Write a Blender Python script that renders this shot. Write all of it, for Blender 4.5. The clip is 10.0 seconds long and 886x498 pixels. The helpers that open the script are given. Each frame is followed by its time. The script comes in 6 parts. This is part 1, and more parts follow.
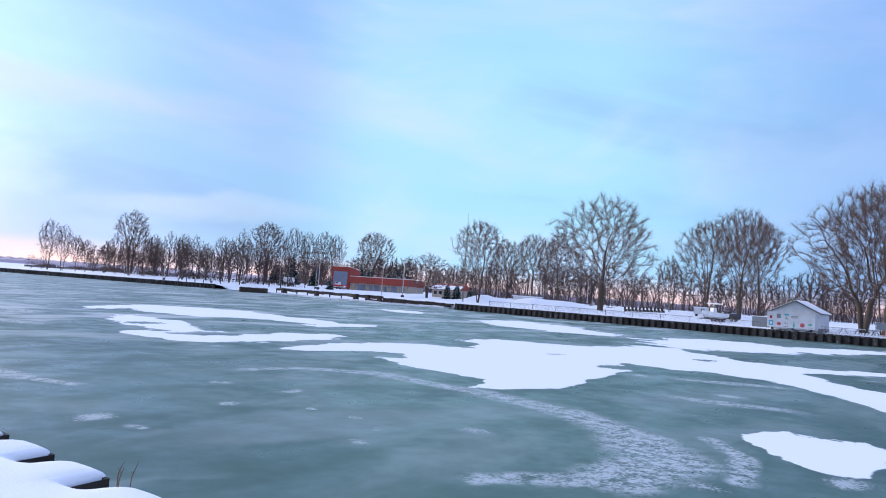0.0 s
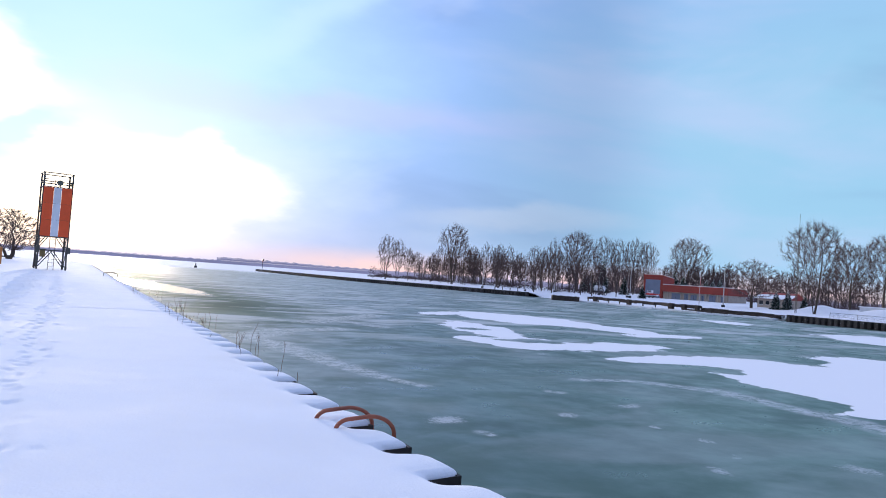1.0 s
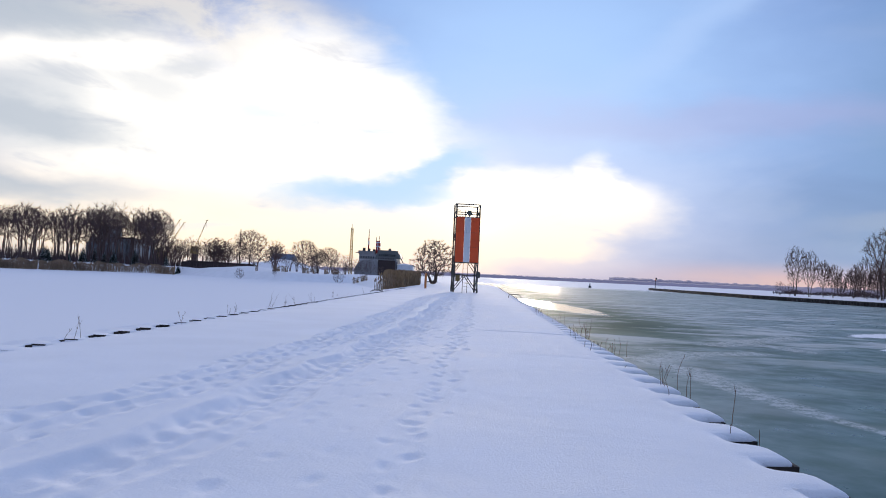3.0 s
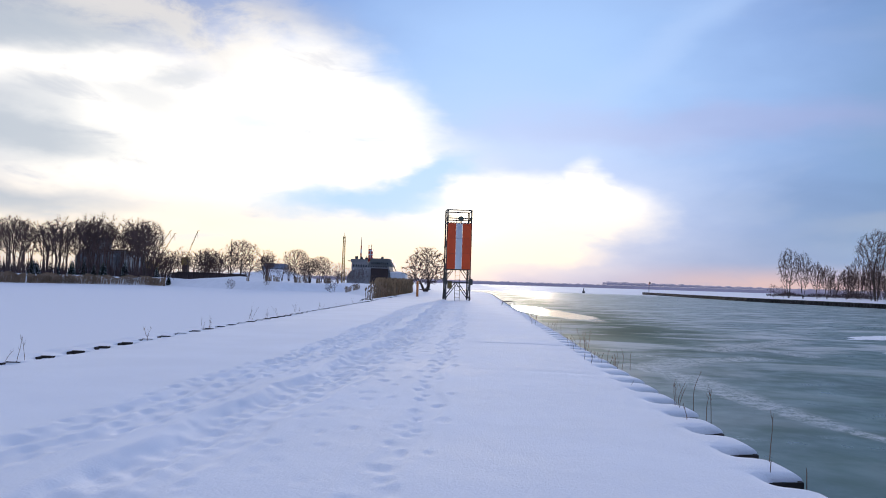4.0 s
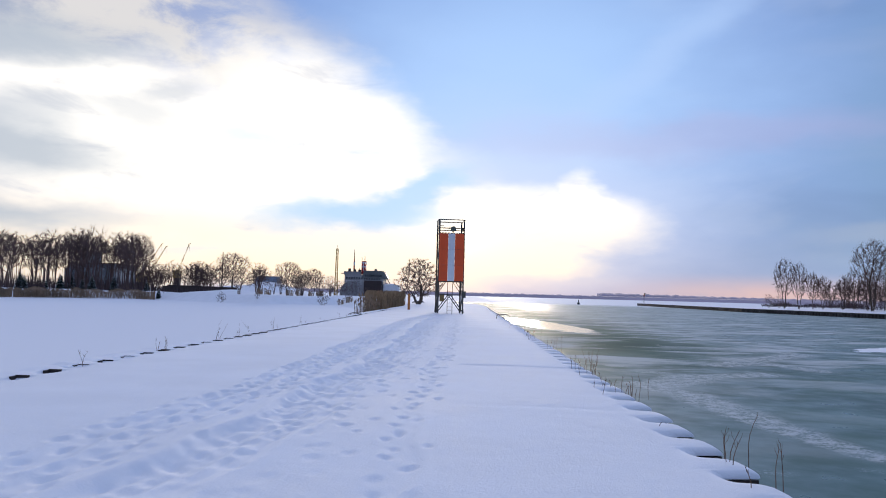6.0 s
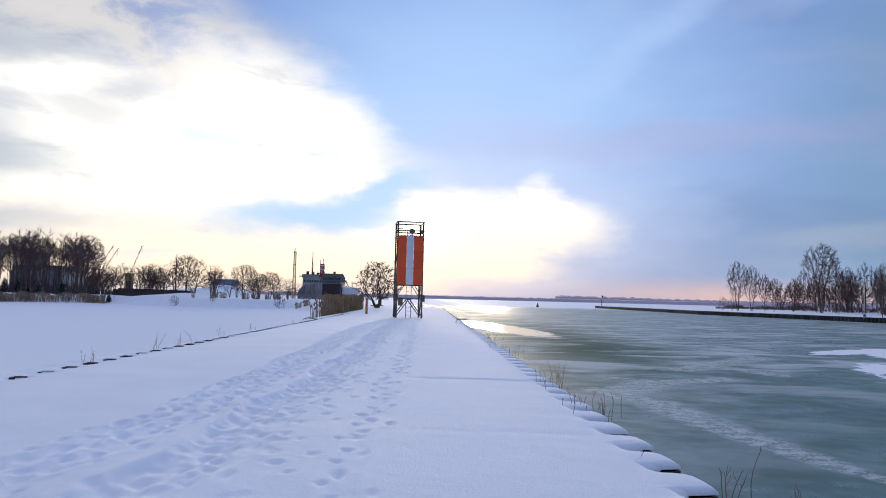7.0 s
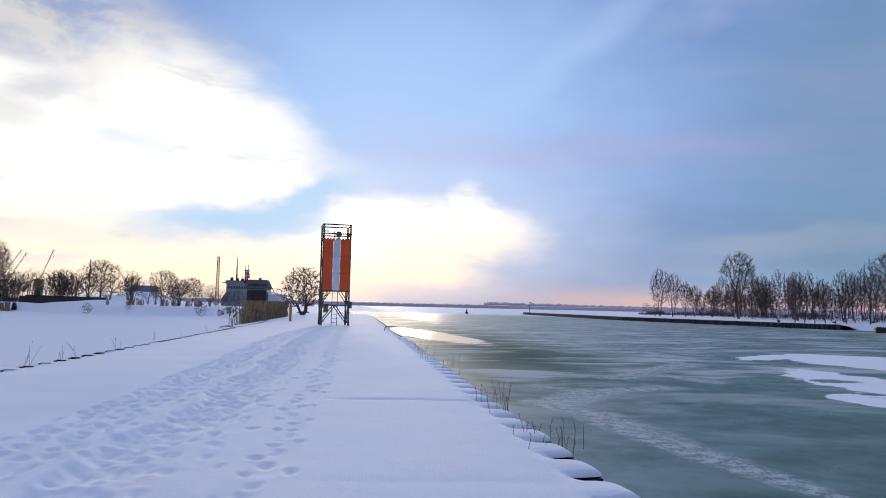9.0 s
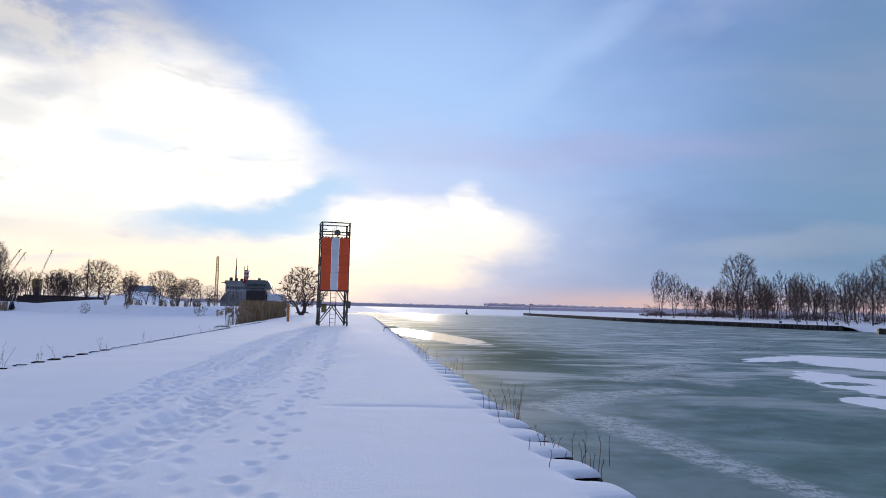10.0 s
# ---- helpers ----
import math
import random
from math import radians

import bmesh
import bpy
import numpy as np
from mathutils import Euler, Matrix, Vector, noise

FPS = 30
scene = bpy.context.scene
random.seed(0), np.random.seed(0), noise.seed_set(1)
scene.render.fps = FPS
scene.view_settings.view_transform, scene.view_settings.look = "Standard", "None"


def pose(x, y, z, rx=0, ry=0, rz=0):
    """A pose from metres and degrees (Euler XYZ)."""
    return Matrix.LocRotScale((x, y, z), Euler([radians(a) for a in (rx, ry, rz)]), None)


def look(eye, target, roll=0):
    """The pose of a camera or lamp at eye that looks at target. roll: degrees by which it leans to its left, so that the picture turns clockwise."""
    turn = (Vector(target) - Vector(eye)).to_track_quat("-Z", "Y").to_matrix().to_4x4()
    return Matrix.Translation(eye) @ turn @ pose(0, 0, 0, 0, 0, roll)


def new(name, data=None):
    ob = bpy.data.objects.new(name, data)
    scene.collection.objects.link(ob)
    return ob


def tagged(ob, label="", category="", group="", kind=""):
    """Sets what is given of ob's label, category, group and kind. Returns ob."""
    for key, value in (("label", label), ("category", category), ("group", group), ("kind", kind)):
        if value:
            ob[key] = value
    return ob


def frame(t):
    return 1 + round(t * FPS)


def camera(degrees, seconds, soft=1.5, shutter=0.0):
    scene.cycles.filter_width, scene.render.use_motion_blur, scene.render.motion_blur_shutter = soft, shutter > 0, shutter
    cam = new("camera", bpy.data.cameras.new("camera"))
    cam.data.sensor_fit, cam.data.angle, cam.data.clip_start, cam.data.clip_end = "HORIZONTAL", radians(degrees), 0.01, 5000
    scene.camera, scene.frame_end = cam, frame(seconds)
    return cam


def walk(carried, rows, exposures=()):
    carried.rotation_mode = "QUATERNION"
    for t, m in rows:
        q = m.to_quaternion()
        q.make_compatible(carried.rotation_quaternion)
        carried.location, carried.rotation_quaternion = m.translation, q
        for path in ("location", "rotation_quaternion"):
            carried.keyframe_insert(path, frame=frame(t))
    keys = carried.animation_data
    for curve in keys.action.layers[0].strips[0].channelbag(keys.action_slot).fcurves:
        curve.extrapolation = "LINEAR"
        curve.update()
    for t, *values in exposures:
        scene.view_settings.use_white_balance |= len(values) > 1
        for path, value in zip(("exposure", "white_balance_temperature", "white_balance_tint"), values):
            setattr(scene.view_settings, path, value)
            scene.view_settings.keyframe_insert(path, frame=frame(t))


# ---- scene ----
cam = camera(63.1, 10.0, 1.0)
PATH = [
    (0, (-0.038, 0.358, 1.579), (1.522, 1.604, 1.698), 4.0),
    (0.5, (-0.046, 0.928, 1.589), (1.255, 2.444, 1.694), 4.0),
    (1, (-0.068, 1.625, 1.537), (0.849, 3.401, 1.619), 4.1),
    (1.5, (-0.129, 2.145, 1.519), (0.496, 4.044, 1.595), 3.9),
    (2, (-0.169, 2.819, 1.525), (0.038, 4.807, 1.589), 3.7),
    (2.5, (-0.078, 3.358, 1.497), (-0.175, 5.355, 1.56), 3.2),
    (4, (0.102, 5.17, 1.525), (0.014, 7.166, 1.617), 1.8),
    (4.5, (0.101, 5.755, 1.553), (0.02, 7.751, 1.653), 1.6),
    (5, (0.181, 6.254, 1.538), (0.095, 8.249, 1.647), 1.5),
    (6.5, (0.213, 7.937, 1.618), (0.171, 9.933, 1.749), 1.5),
    (7, (0.249, 8.516, 1.662), (0.287, 10.511, 1.798), 1.4),
    (7.5, (0.277, 9.043, 1.657), (0.425, 11.032, 1.804), 1.3),
    (8, (0.297, 9.56, 1.666), (0.504, 11.543, 1.819), 1.2),
    (8.5, (0.346, 10.082, 1.65), (0.565, 12.064, 1.804), 1.3),
    (9, (0.367, 10.646, 1.642), (0.599, 12.626, 1.801), 1.3),
    (9.5, (0.393, 11.155, 1.63), (0.632, 13.135, 1.79), 1.4),
    (10, (0.434, 11.752, 1.592), (0.666, 13.731, 1.753), 1.4),
]
EXPOSURE = [(0.0, 0.30), (0.5, 0.20), (1.0, -0.05), (1.5, -0.30), (2.0, -0.55), (2.5, -0.55), (4.0, -0.54), (6.5, -0.56), (7.5, -0.61), (10.0, -0.65)]
walk(cam, [(t, look(eye, target, roll)) for t, eye, target, roll in PATH], EXPOSURE)

# ---- shader helper ----


class Net:
    """Short ways to add nodes to one node tree."""

    def __init__(self, tree):
        self.tree, self.nodes, self.links = tree, tree.nodes, tree.links

    def put(self, socket, value):
        if isinstance(value, bpy.types.NodeSocket):
            self.links.new(value, socket)
        elif isinstance(value, (tuple, list)) and len(value) == 3 and socket.type == "RGBA":
            socket.default_value = (*value, 1)
        else:
            socket.default_value = value

    def m(self, op, a, b=0.0, c=0.0, clamp=False):
        n = self.nodes.new("ShaderNodeMath")
        n.operation, n.use_clamp = op, clamp
        for s, v in zip(n.inputs, (a, b, c)):
            self.put(s, v)
        return n.outputs[0]

    def noise(self, vector, scale, detail=3.0, rough=0.55, distortion=0.0, kind="Fac"):
        n = self.nodes.new("ShaderNodeTexNoise")
        self.put(n.inputs["Vector"], vector)
        n.inputs["Scale"].default_value, n.inputs["Detail"].default_value = scale, detail
        n.inputs["Roughness"].default_value, n.inputs["Distortion"].default_value = rough, distortion
        return n.outputs[kind]

    def ramp(self, value, a, b, to_a=0.0, to_b=1.0):
        n = self.nodes.new("ShaderNodeMapRange")
        n.interpolation_type = "SMOOTHSTEP"
        for s, v in zip(n.inputs, (value, a, b, to_a, to_b)):
            self.put(s, v)
        return n.outputs[0]

    def mix(self, f, a, b, how="MIX"):
        n = self.nodes.new("ShaderNodeMix")
        n.data_type, n.blend_type = "RGBA", how
        self.put(n.inputs[0], f), self.put(n.inputs[6], a), self.put(n.inputs[7], b)
        return n.outputs[2]

    def split(self, v):
        n = self.nodes.new("ShaderNodeSeparateXYZ")
        self.put(n.inputs[0], v)
        return n.outputs

    def join(self, x, y, z=0.0):
        n = self.nodes.new("ShaderNodeCombineXYZ")
        for s, v in zip(n.inputs, (x, y, z)):
            self.put(s, v)
        return n.outputs[0]

    def dash(self, x, y, ax, ay, bx, by, wide):
        """Distance from a straight stroke, 1 on its rim."""
        ex, ey = bx - ax, by - ay
        q = 1.0 / (ex * ex + ey * ey)
        dx, dy = self.m("SUBTRACT", x, ax), self.m("SUBTRACT", y, ay)
        h = self.m("MULTIPLY_ADD", dx, ex * q, self.m("MULTIPLY", dy, ey * q), clamp=True)
        u, v = self.m("MULTIPLY_ADD", h, -ex, dx), self.m("MULTIPLY_ADD", h, -ey, dy)
        return self.m("DIVIDE", self.m("SQRT", self.m("ADD", self.m("MULTIPLY", u, u), self.m("MULTIPLY", v, v))), wide)

    def oval(self, x, y, cx, cy, a, b, turn=0.0):
        """Distance from an oval's middle, 1 on its rim."""
        c, s = math.cos(radians(turn)), math.sin(radians(turn))
        dx, dy = self.m("SUBTRACT", x, cx), self.m("SUBTRACT", y, cy)
        u = self.m("MULTIPLY_ADD", dx, c / a, self.m("MULTIPLY", dy, s / a))
        v = self.m("MULTIPLY_ADD", dx, -s / b, self.m("MULTIPLY", dy, c / b))
        return self.m("SQRT", self.m("ADD", self.m("MULTIPLY", u, u), self.m("MULTIPLY", v, v)))


# ---- sky, sun ----
SUN_AZ, SUN_EL = -0.4, 5.4
world = bpy.data.worlds.new("winter_sky")
scene.world = world
world.use_nodes = True
k = Net(world.node_tree)
back = k.nodes["Background"]
way = k.nodes.new("ShaderNodeTexCoord").outputs["Generated"]
wx, wy, wz = k.split(way)
az0 = k.m("MULTIPLY", k.m("ARCTAN2", wx, wy), 57.2958)
el0 = k.m("MULTIPLY", k.m("ARCSINE", wz), 57.2958)
flat = k.join(k.m("MULTIPLY", az0, 0.10), k.m("MULTIPLY", el0, 0.24))
warp = k.nodes.new("ShaderNodeTexNoise")
k.put(warp.inputs["Vector"], flat)
warp.inputs["Scale"].default_value, warp.inputs["Detail"].default_value, warp.inputs["Roughness"].default_value = 1.0, 5.0, 0.55
wr, wg, wb = k.split(warp.outputs["Color"])
az = k.m("ADD", az0, k.m("MULTIPLY", k.m("SUBTRACT", wr, 0.5), 9.0))
el = k.m("ADD", el0, k.m("MULTIPLY", k.m("SUBTRACT", wg, 0.5), 4.5))
nishita = k.nodes.new("ShaderNodeTexSky")
nishita.sky_type, nishita.sun_disc = "NISHITA", False
nishita.sun_elevation, nishita.sun_rotation = radians(SUN_EL), radians(SUN_AZ)
clear = k.mix(1.0, nishita.outputs[0], (0.007, 0.008, 0.010), "MULTIPLY")

streaks = k.noise(k.join(k.m("MULTIPLY", az0, 0.035), k.m("MULTIPLY", k.m("MULTIPLY_ADD", az0, 0.12, el0), 0.16)), 1.0, 4.0, 0.5, 0.3)
colour = k.mix(k.ramp(el0, 2.0, 9.0), (0.38, 0.52, 0.90), (0.29, 0.44, 0.90))
colour = k.mix(k.ramp(el0, 10.0, 30.0), colour, (0.26, 0.44, 0.96))
colour = k.mix(k.ramp(el0, 26.0, 60.0), colour, (1.02, 1.14, 1.70))
# thin pale veil towards the east
east = k.ramp(k.oval(az, el0, 58.0, 9.0, 36.0, 24.0), 1.25, 0.2)
colour = k.mix(k.m("MULTIPLY", east, 0.95), colour, (0.35, 0.65, 0.90))
colour = k.mix(k.m("MULTIPLY", k.ramp(streaks, 0.47, 0.75), 0.55), colour, (0.56, 0.66, 0.98))
colour = k.mix(k.m("MULTIPLY", k.ramp(streaks, 0.46, 0.25), 0.30), colour, (0.17, 0.28, 0.56))
puffs = k.noise(k.join(k.m("MULTIPLY", az0, 0.045), k.m("MULTIPLY", k.m("MULTIPLY_ADD", az0, -0.08, el0), 0.11), 3.0), 1.0, 5.0, 0.55, 0.4)
colour = k.mix(k.m("MULTIPLY", k.ramp(puffs, 0.48, 0.72), 0.5), colour, (0.58, 0.70, 1.0))
# paler blue veil above the bright gaps
veil = k.ramp(k.oval(az, el0, 4.0, 15.0, 23.0, 14.0), 1.3, 0.2)
colour = k.mix(k.m("MULTIPLY", veil, 0.9), colour, (0.62, 0.95, 1.52))
skirt = k.ramp(k.oval(az, el, 4.0, 6.0, 18.0, 9.0, 4.0), 1.2, 0.25)
colour = k.mix(k.m("MULTIPLY", skirt, 0.42), colour, (1.05, 1.12, 1.45))
colour = k.mix(k.m("MULTIPLY", k.ramp(k.oval(az, el, 33.0, 4.9, 7.0, 0.9, 3.0), 1.7, 0.4), 0.28), colour, (0.80, 0.84, 0.96))
# slanting pale streak, a lavender band and a darker east
ray = k.ramp(k.oval(az0, el, 16.0, 19.3, 10.0, 1.3, 35.0), 1.5, 0.1)
colour = k.mix(k.m("MULTIPLY", ray, 0.5), colour, (0.66, 0.92, 1.42))
band = k.ramp(k.oval(az0, el, 19.0, 12.4, 19.0, 1.5, 0.0), 1.5, 0.2)
colour = k.mix(k.m("MULTIPLY", band, 0.36), colour, (0.66, 0.64, 1.02))
colour = k.mix(k.m("MULTIPLY", k.m("MULTIPLY", k.ramp(az0, 27.0, 38.0), k.ramp(az0, 46.0, 38.0)), 0.32), colour, (0.15, 0.25, 0.48))
colour = k.mix(k.m("MULTIPLY", k.ramp(az0, 62.0, 82.0), 0.5), colour, (0.15, 0.30, 0.62))
# pink strip low over the horizon
low = k.m("MULTIPLY", k.ramp(el0, 2.3, 0.5), k.ramp(az0, 6.0, 24.0))
colour = k.mix(k.m("MULTIPLY", low, k.ramp(wb, 0.25, 0.55, 0.3, 0.8)), colour, (1.15, 0.78, 0.74))
# grey cloud to the west
west = k.ramp(az0, -20.0, -36.0)
colour = k.mix(k.m("MULTIPLY", west, 0.8), colour, (0.44, 0.52, 0.72))
# bright gaps in the cloud round the hidden sun
GAPS = [
    (-21.5, 9.5, 16.5, 6.4, 0.50, -2.0), (-12.0, 12.6, 8.8, 5.0, 0.45, -24.0), (-30.0, 14.0, 8.0, 2.6, 0.7, 8.0),
    (2.2, 5.0, 10.5, 3.3, 0.40, 3.0), (-22.0, 2.8, 24.0, 3.0, 0.6, 0.0), (8.2, 7.2, 2.2, 2.0, 0.6, 40.0),
]
# pale broken cloud high in the west
shoal = k.ramp(k.oval(az, el, -25.0, 18.0, 15.0, 5.5, -4.0), 1.25, 0.4)
tufts = k.noise(k.join(k.m("MULTIPLY", az0, 0.16), k.m("MULTIPLY", el0, 0.34), 7.0), 1.0, 6.0, 0.62, 0.3)
colour = k.mix(k.m("MULTIPLY", shoal, k.ramp(tufts, 0.34, 0.58, 0.25, 0.95)), colour, (1.12, 1.08, 1.06))
bright = None
for caz, cel, a, b, soft, turn in GAPS:
    g = k.ramp(k.oval(az, el, caz, cel, a, b, turn), 1 + soft, 1 - soft)
    bright = g if bright is None else k.m("MAXIMUM", bright, g)
glare = k.mix(k.ramp(el0, 0.8, 9.0), (1.75, 1.46, 1.15), (1.75, 1.68, 1.58))
wisps = k.noise(k.join(k.m("MULTIPLY", az0, 0.12), k.m("MULTIPLY", el0, 0.42)), 1.0, 5.0, 0.6, 0.5)
glare = k.mix(k.ramp(wisps, 0.47, 0.27), glare, (1.25, 1.24, 1.27))
colour = k.mix(bright, colour, glare)
# the sun's own glow through the cloud
rim = k.oval(az0, el0, SUN_AZ, SUN_EL, 1.0, 1.0)
halo = k.m("ADD", k.m("MULTIPLY", k.m("EXPONENT", k.m("MULTIPLY", rim, -0.8)), 0.7), k.m("MULTIPLY", k.m("EXPONENT", k.m("MULTIPLY", rim, -2.6)), 9.0))
colour = k.mix(halo, colour, (1.0, 0.86, 0.62), "ADD")
# darker shreds of cloud inside the gaps
SHREDS = [
    (-9.0, 6.0, 7.2, 1.3, 0.6, 3.0, 0.95), (-4.6, 7.9, 4.2, 0.9, 0.6, 20.0, 0.95), (-34.0, 9.8, 7.0, 1.7, 0.7, -4.0, 0.9), (-35.0, 5.2, 7.0, 1.0, 0.7, -3.0, 0.8), (-34.0, 16.5, 8.0, 1.6, 0.7, 4.0, 0.9),
    (-18.6, 12.2, 2.0, 0.8, 0.8, 0.0, 0.35), (-15.0, 11.6, 2.2, 0.8, 0.8, -6.0, 0.32), (-8.0, 11.6, 1.8, 0.6, 0.8, 10.0, 0.35), (-23.5, 14.6, 2.2, 0.5, 0.7, 8.0, 0.45), (-26.0, 13.0, 2.5, 0.9, 0.7, 0.0, 0.4), (-32.0, 12.2, 3.5, 0.8, 0.7, 0.0, 0.4), (-8.0, 8.6, 1.8, 0.5, 0.7, 10.0, 0.2), (-24.0, 4.2, 9.0, 0.5, 0.8, 0.0, 0.2),
]
for caz, cel, a, b, soft, turn, much in SHREDS:
    g = k.ramp(k.oval(az, el, caz, cel, a, b, turn), 1 + soft, 1 - soft)
    colour = k.mix(k.m("MULTIPLY", g, much), colour, (0.62, 0.98, 1.42) if caz > -20 else (0.74, 0.82, 0.94))
colour = k.mix(1.0, colour, clear, "ADD")
k.put(back.inputs["Color"], colour)
back.inputs["Strength"].default_value = 1.0

sun_data = bpy.data.lights.new("sun", "SUN")
sun_data.energy, sun_data.angle, sun_data.color = 4.2, radians(12), (1.0, 0.86, 0.68)
sun = new("sun", sun_data)
sun_way = Vector((math.sin(radians(SUN_AZ)) * math.cos(radians(SUN_EL)), math.cos(radians(SUN_AZ)) * math.cos(radians(SUN_EL)), math.sin(radians(SUN_EL))))
sun.matrix_world = look(sun_way * 900, (0, 0, 0))

# ---- materials ----


def surface(name, colour, rough=0.7, vary=0.25, grain=8.0, broad=0.6, bump=0.15, depth=0.01, metal=0.0, second=None, share=0.5, upright=1.0):
    """A worn surface: broad stains and fine grain, at world size."""
    mat = bpy.data.materials.new(name)
    mat.use_nodes = True
    n = Net(mat.node_tree)
    b = n.nodes["Principled BSDF"]
    g = n.nodes.new("ShaderNodeNewGeometry")
    x, y, z = n.split(g.outputs["Position"])
    at = n.join(x, y, n.m("MULTIPLY", z, upright))
    fine, wide = n.noise(at, grain, 4.0, 0.6), n.noise(at, broad, 3.0, 0.55)
    dark = tuple(c * (1 - vary) for c in colour)
    light = tuple(min(1, c * (1 + vary)) for c in colour)
    col = n.mix(n.ramp(wide, 0.3, 0.7), dark, light)
    col = n.mix(n.m("MULTIPLY", n.ramp(fine, 0.35, 0.7), 0.5), col, tuple(c * (1 - vary * 0.9) for c in colour))
    if second:
        col = n.mix(n.ramp(n.noise(at, broad * 2.7, 5.0, 0.65), 1 - share - 0.06, 1 - share + 0.1), col, second)
    n.put(b.inputs["Base Color"], col)
    b.inputs["Metallic"].default_value = metal
    n.put(b.inputs["Roughness"], n.ramp(wide, 0.2, 0.8, max(0.02, rough - 0.1), min(1, rough + 0.1)))
    if bump:
        h = n.nodes.new("ShaderNodeBump")
        h.inputs["Strength"].default_value, h.inputs["Distance"].default_value = bump, depth
        n.put(h.inputs["Height"], fine)
        n.links.new(h.outputs[0], b.inputs["Normal"])
    return mat


def tinted(mat, amount=0.25):
    """Lets each object of a repeat differ a little in tone."""
    n = Net(mat.node_tree)
    b = n.nodes["Principled BSDF"]
    old = b.inputs["Base Color"].links[0].from_socket
    r = n.nodes.new("ShaderNodeObjectInfo").outputs["Random"]
    hsv = n.nodes.new("ShaderNodeHueSaturation")
    n.put(hsv.inputs["Color"], old)
    n.put(hsv.inputs["Value"], n.m("MULTIPLY_ADD", r, 2 * amount, 1 - amount))
    n.links.new(hsv.outputs[0], b.inputs["Base Color"])
    return mat


def make_snow(name, drift=1.0):
    mat = surface(name, (0.83, 0.85, 0.90), 0.9, 0.035, 60.0, 0.5, 0.0)
    n = Net(mat.node_tree)
    b = n.nodes["Principled BSDF"]
    at = n.nodes.new("ShaderNodeNewGeometry").outputs["Position"]
    h = n.m("ADD", n.m("MULTIPLY", n.noise(at, 42.0, 3.0, 0.6), 0.35), n.m("MULTIPLY", n.noise(at, 2.2, 4.0, 0.5), 1.0))
    bump = n.nodes.new("ShaderNodeBump")
    bump.inputs["Strength"].default_value, bump.inputs["Distance"].default_value = 0.55 * drift, 0.03
    n.put(bump.inputs["Height"], h)
    n.links.new(bump.outputs[0], b.inputs["Normal"])
    b.inputs["Specular IOR Level"].default_value = 0.06
    return mat


SNOW = make_snow("snow")
STEEL = tinted(surface("rusted_sheet_steel", (0.035, 0.026, 0.022), 0.75, 0.4, 14.0, 1.3, 0.4, 0.01, 0.2, (0.075, 0.04, 0.025), 0.35), 0.3)
FARSTEEL = tinted(surface("frosted_dark_sheet_steel", (0.055, 0.048, 0.045), 0.8, 0.5, 5.0, 0.9, 0.4, 0.02, 0.1, (0.36, 0.36, 0.39), 0.36), 0.4)
RUST = surface("rust_red_pipe", (0.30, 0.085, 0.045), 0.6, 0.25, 30.0, 4.0, 0.3, 0.003, 0.0, (0.16, 0.05, 0.03), 0.3)
GALV = surface("weathered_galvanised_steel", (0.10, 0.095, 0.085), 0.55, 0.3, 25.0, 1.5, 0.2, 0.003, 0.4, (0.07, 0.05, 0.035), 0.3)
ORANGE = tinted(surface("orange_red_panel_paint", (0.80, 0.095, 0.018), 0.45, 0.08, 40.0, 1.2, 0.05, 0.002), 0.06)
WHITE = tinted(surface("white_panel_paint", (0.74, 0.76, 0.80), 0.45, 0.06, 40.0, 1.2, 0.05, 0.002), 0.05)
BARK = surface("grey_brown_bark", (0.085, 0.062, 0.048), 0.9, 0.35, 5.0, 0.8, 0.5, 0.03, upright=0.25)
TWIG = surface("brown_twig_bark", (0.135, 0.088, 0.078), 0.9, 0.3, 3.0, 0.35, 0.0)
BRUSH = surface("purple_brown_brush", (0.085, 0.056, 0.056), 0.95, 0.35, 2.0, 0.12, 0.0)
BIRCH = surface("pale_birch_bark", (0.15, 0.12, 0.11), 0.85, 0.3, 6.0, 0.9, 0.2, 0.02)
NEEDLE = surface("dark_spruce_needles", (0.022, 0.045, 0.034), 0.9, 0.4, 3.0, 0.6, 0.0)
REED = surface("dry_tan_reed", (0.30, 0.205, 0.115), 0.9, 0.35, 12.0, 0.7, 0.0)
DULLREED = surface("dull_brown_reed", (0.27, 0.19, 0.125), 0.95, 0.35, 8.0, 0.25, 0.0)
WEED = surface("dry_weed_stalk", (0.16, 0.085, 0.05), 0.9, 0.3, 30.0, 6.0, 0.0)
TIMBER = tinted(surface("dark_wet_timber", (0.05, 0.036, 0.028), 0.8, 0.4, 9.0, 1.2, 0.4, 0.02), 0.25)
REDCLAD = surface("brick_red_metal_cladding", (0.30, 0.042, 0.026), 0.6, 0.12, 6.0, 0.4, 0.1, 0.01)
BLUEDOOR = surface("blue_grey_door_metal", (0.19, 0.225, 0.30), 0.5, 0.08, 8.0, 0.6, 0.05, 0.005)
TAN = surface("tan_block_wall", (0.43, 0.37, 0.31), 0.85, 0.12, 8.0, 0.6, 0.2, 0.01)
SIDING = surface("white_board_siding", (0.60, 0.62, 0.66), 0.6, 0.08, 14.0, 0.9, 0.1, 0.005)
GREYWALL = surface("grey_blue_plant_wall", (0.20, 0.225, 0.25), 0.75, 0.15, 3.0, 0.2, 0.1, 0.02)
DARKWALL = surface("dark_brown_steel_plate", (0.036, 0.022, 0.022), 0.75, 0.35, 2.0, 0.25, 0.1, 0.02)
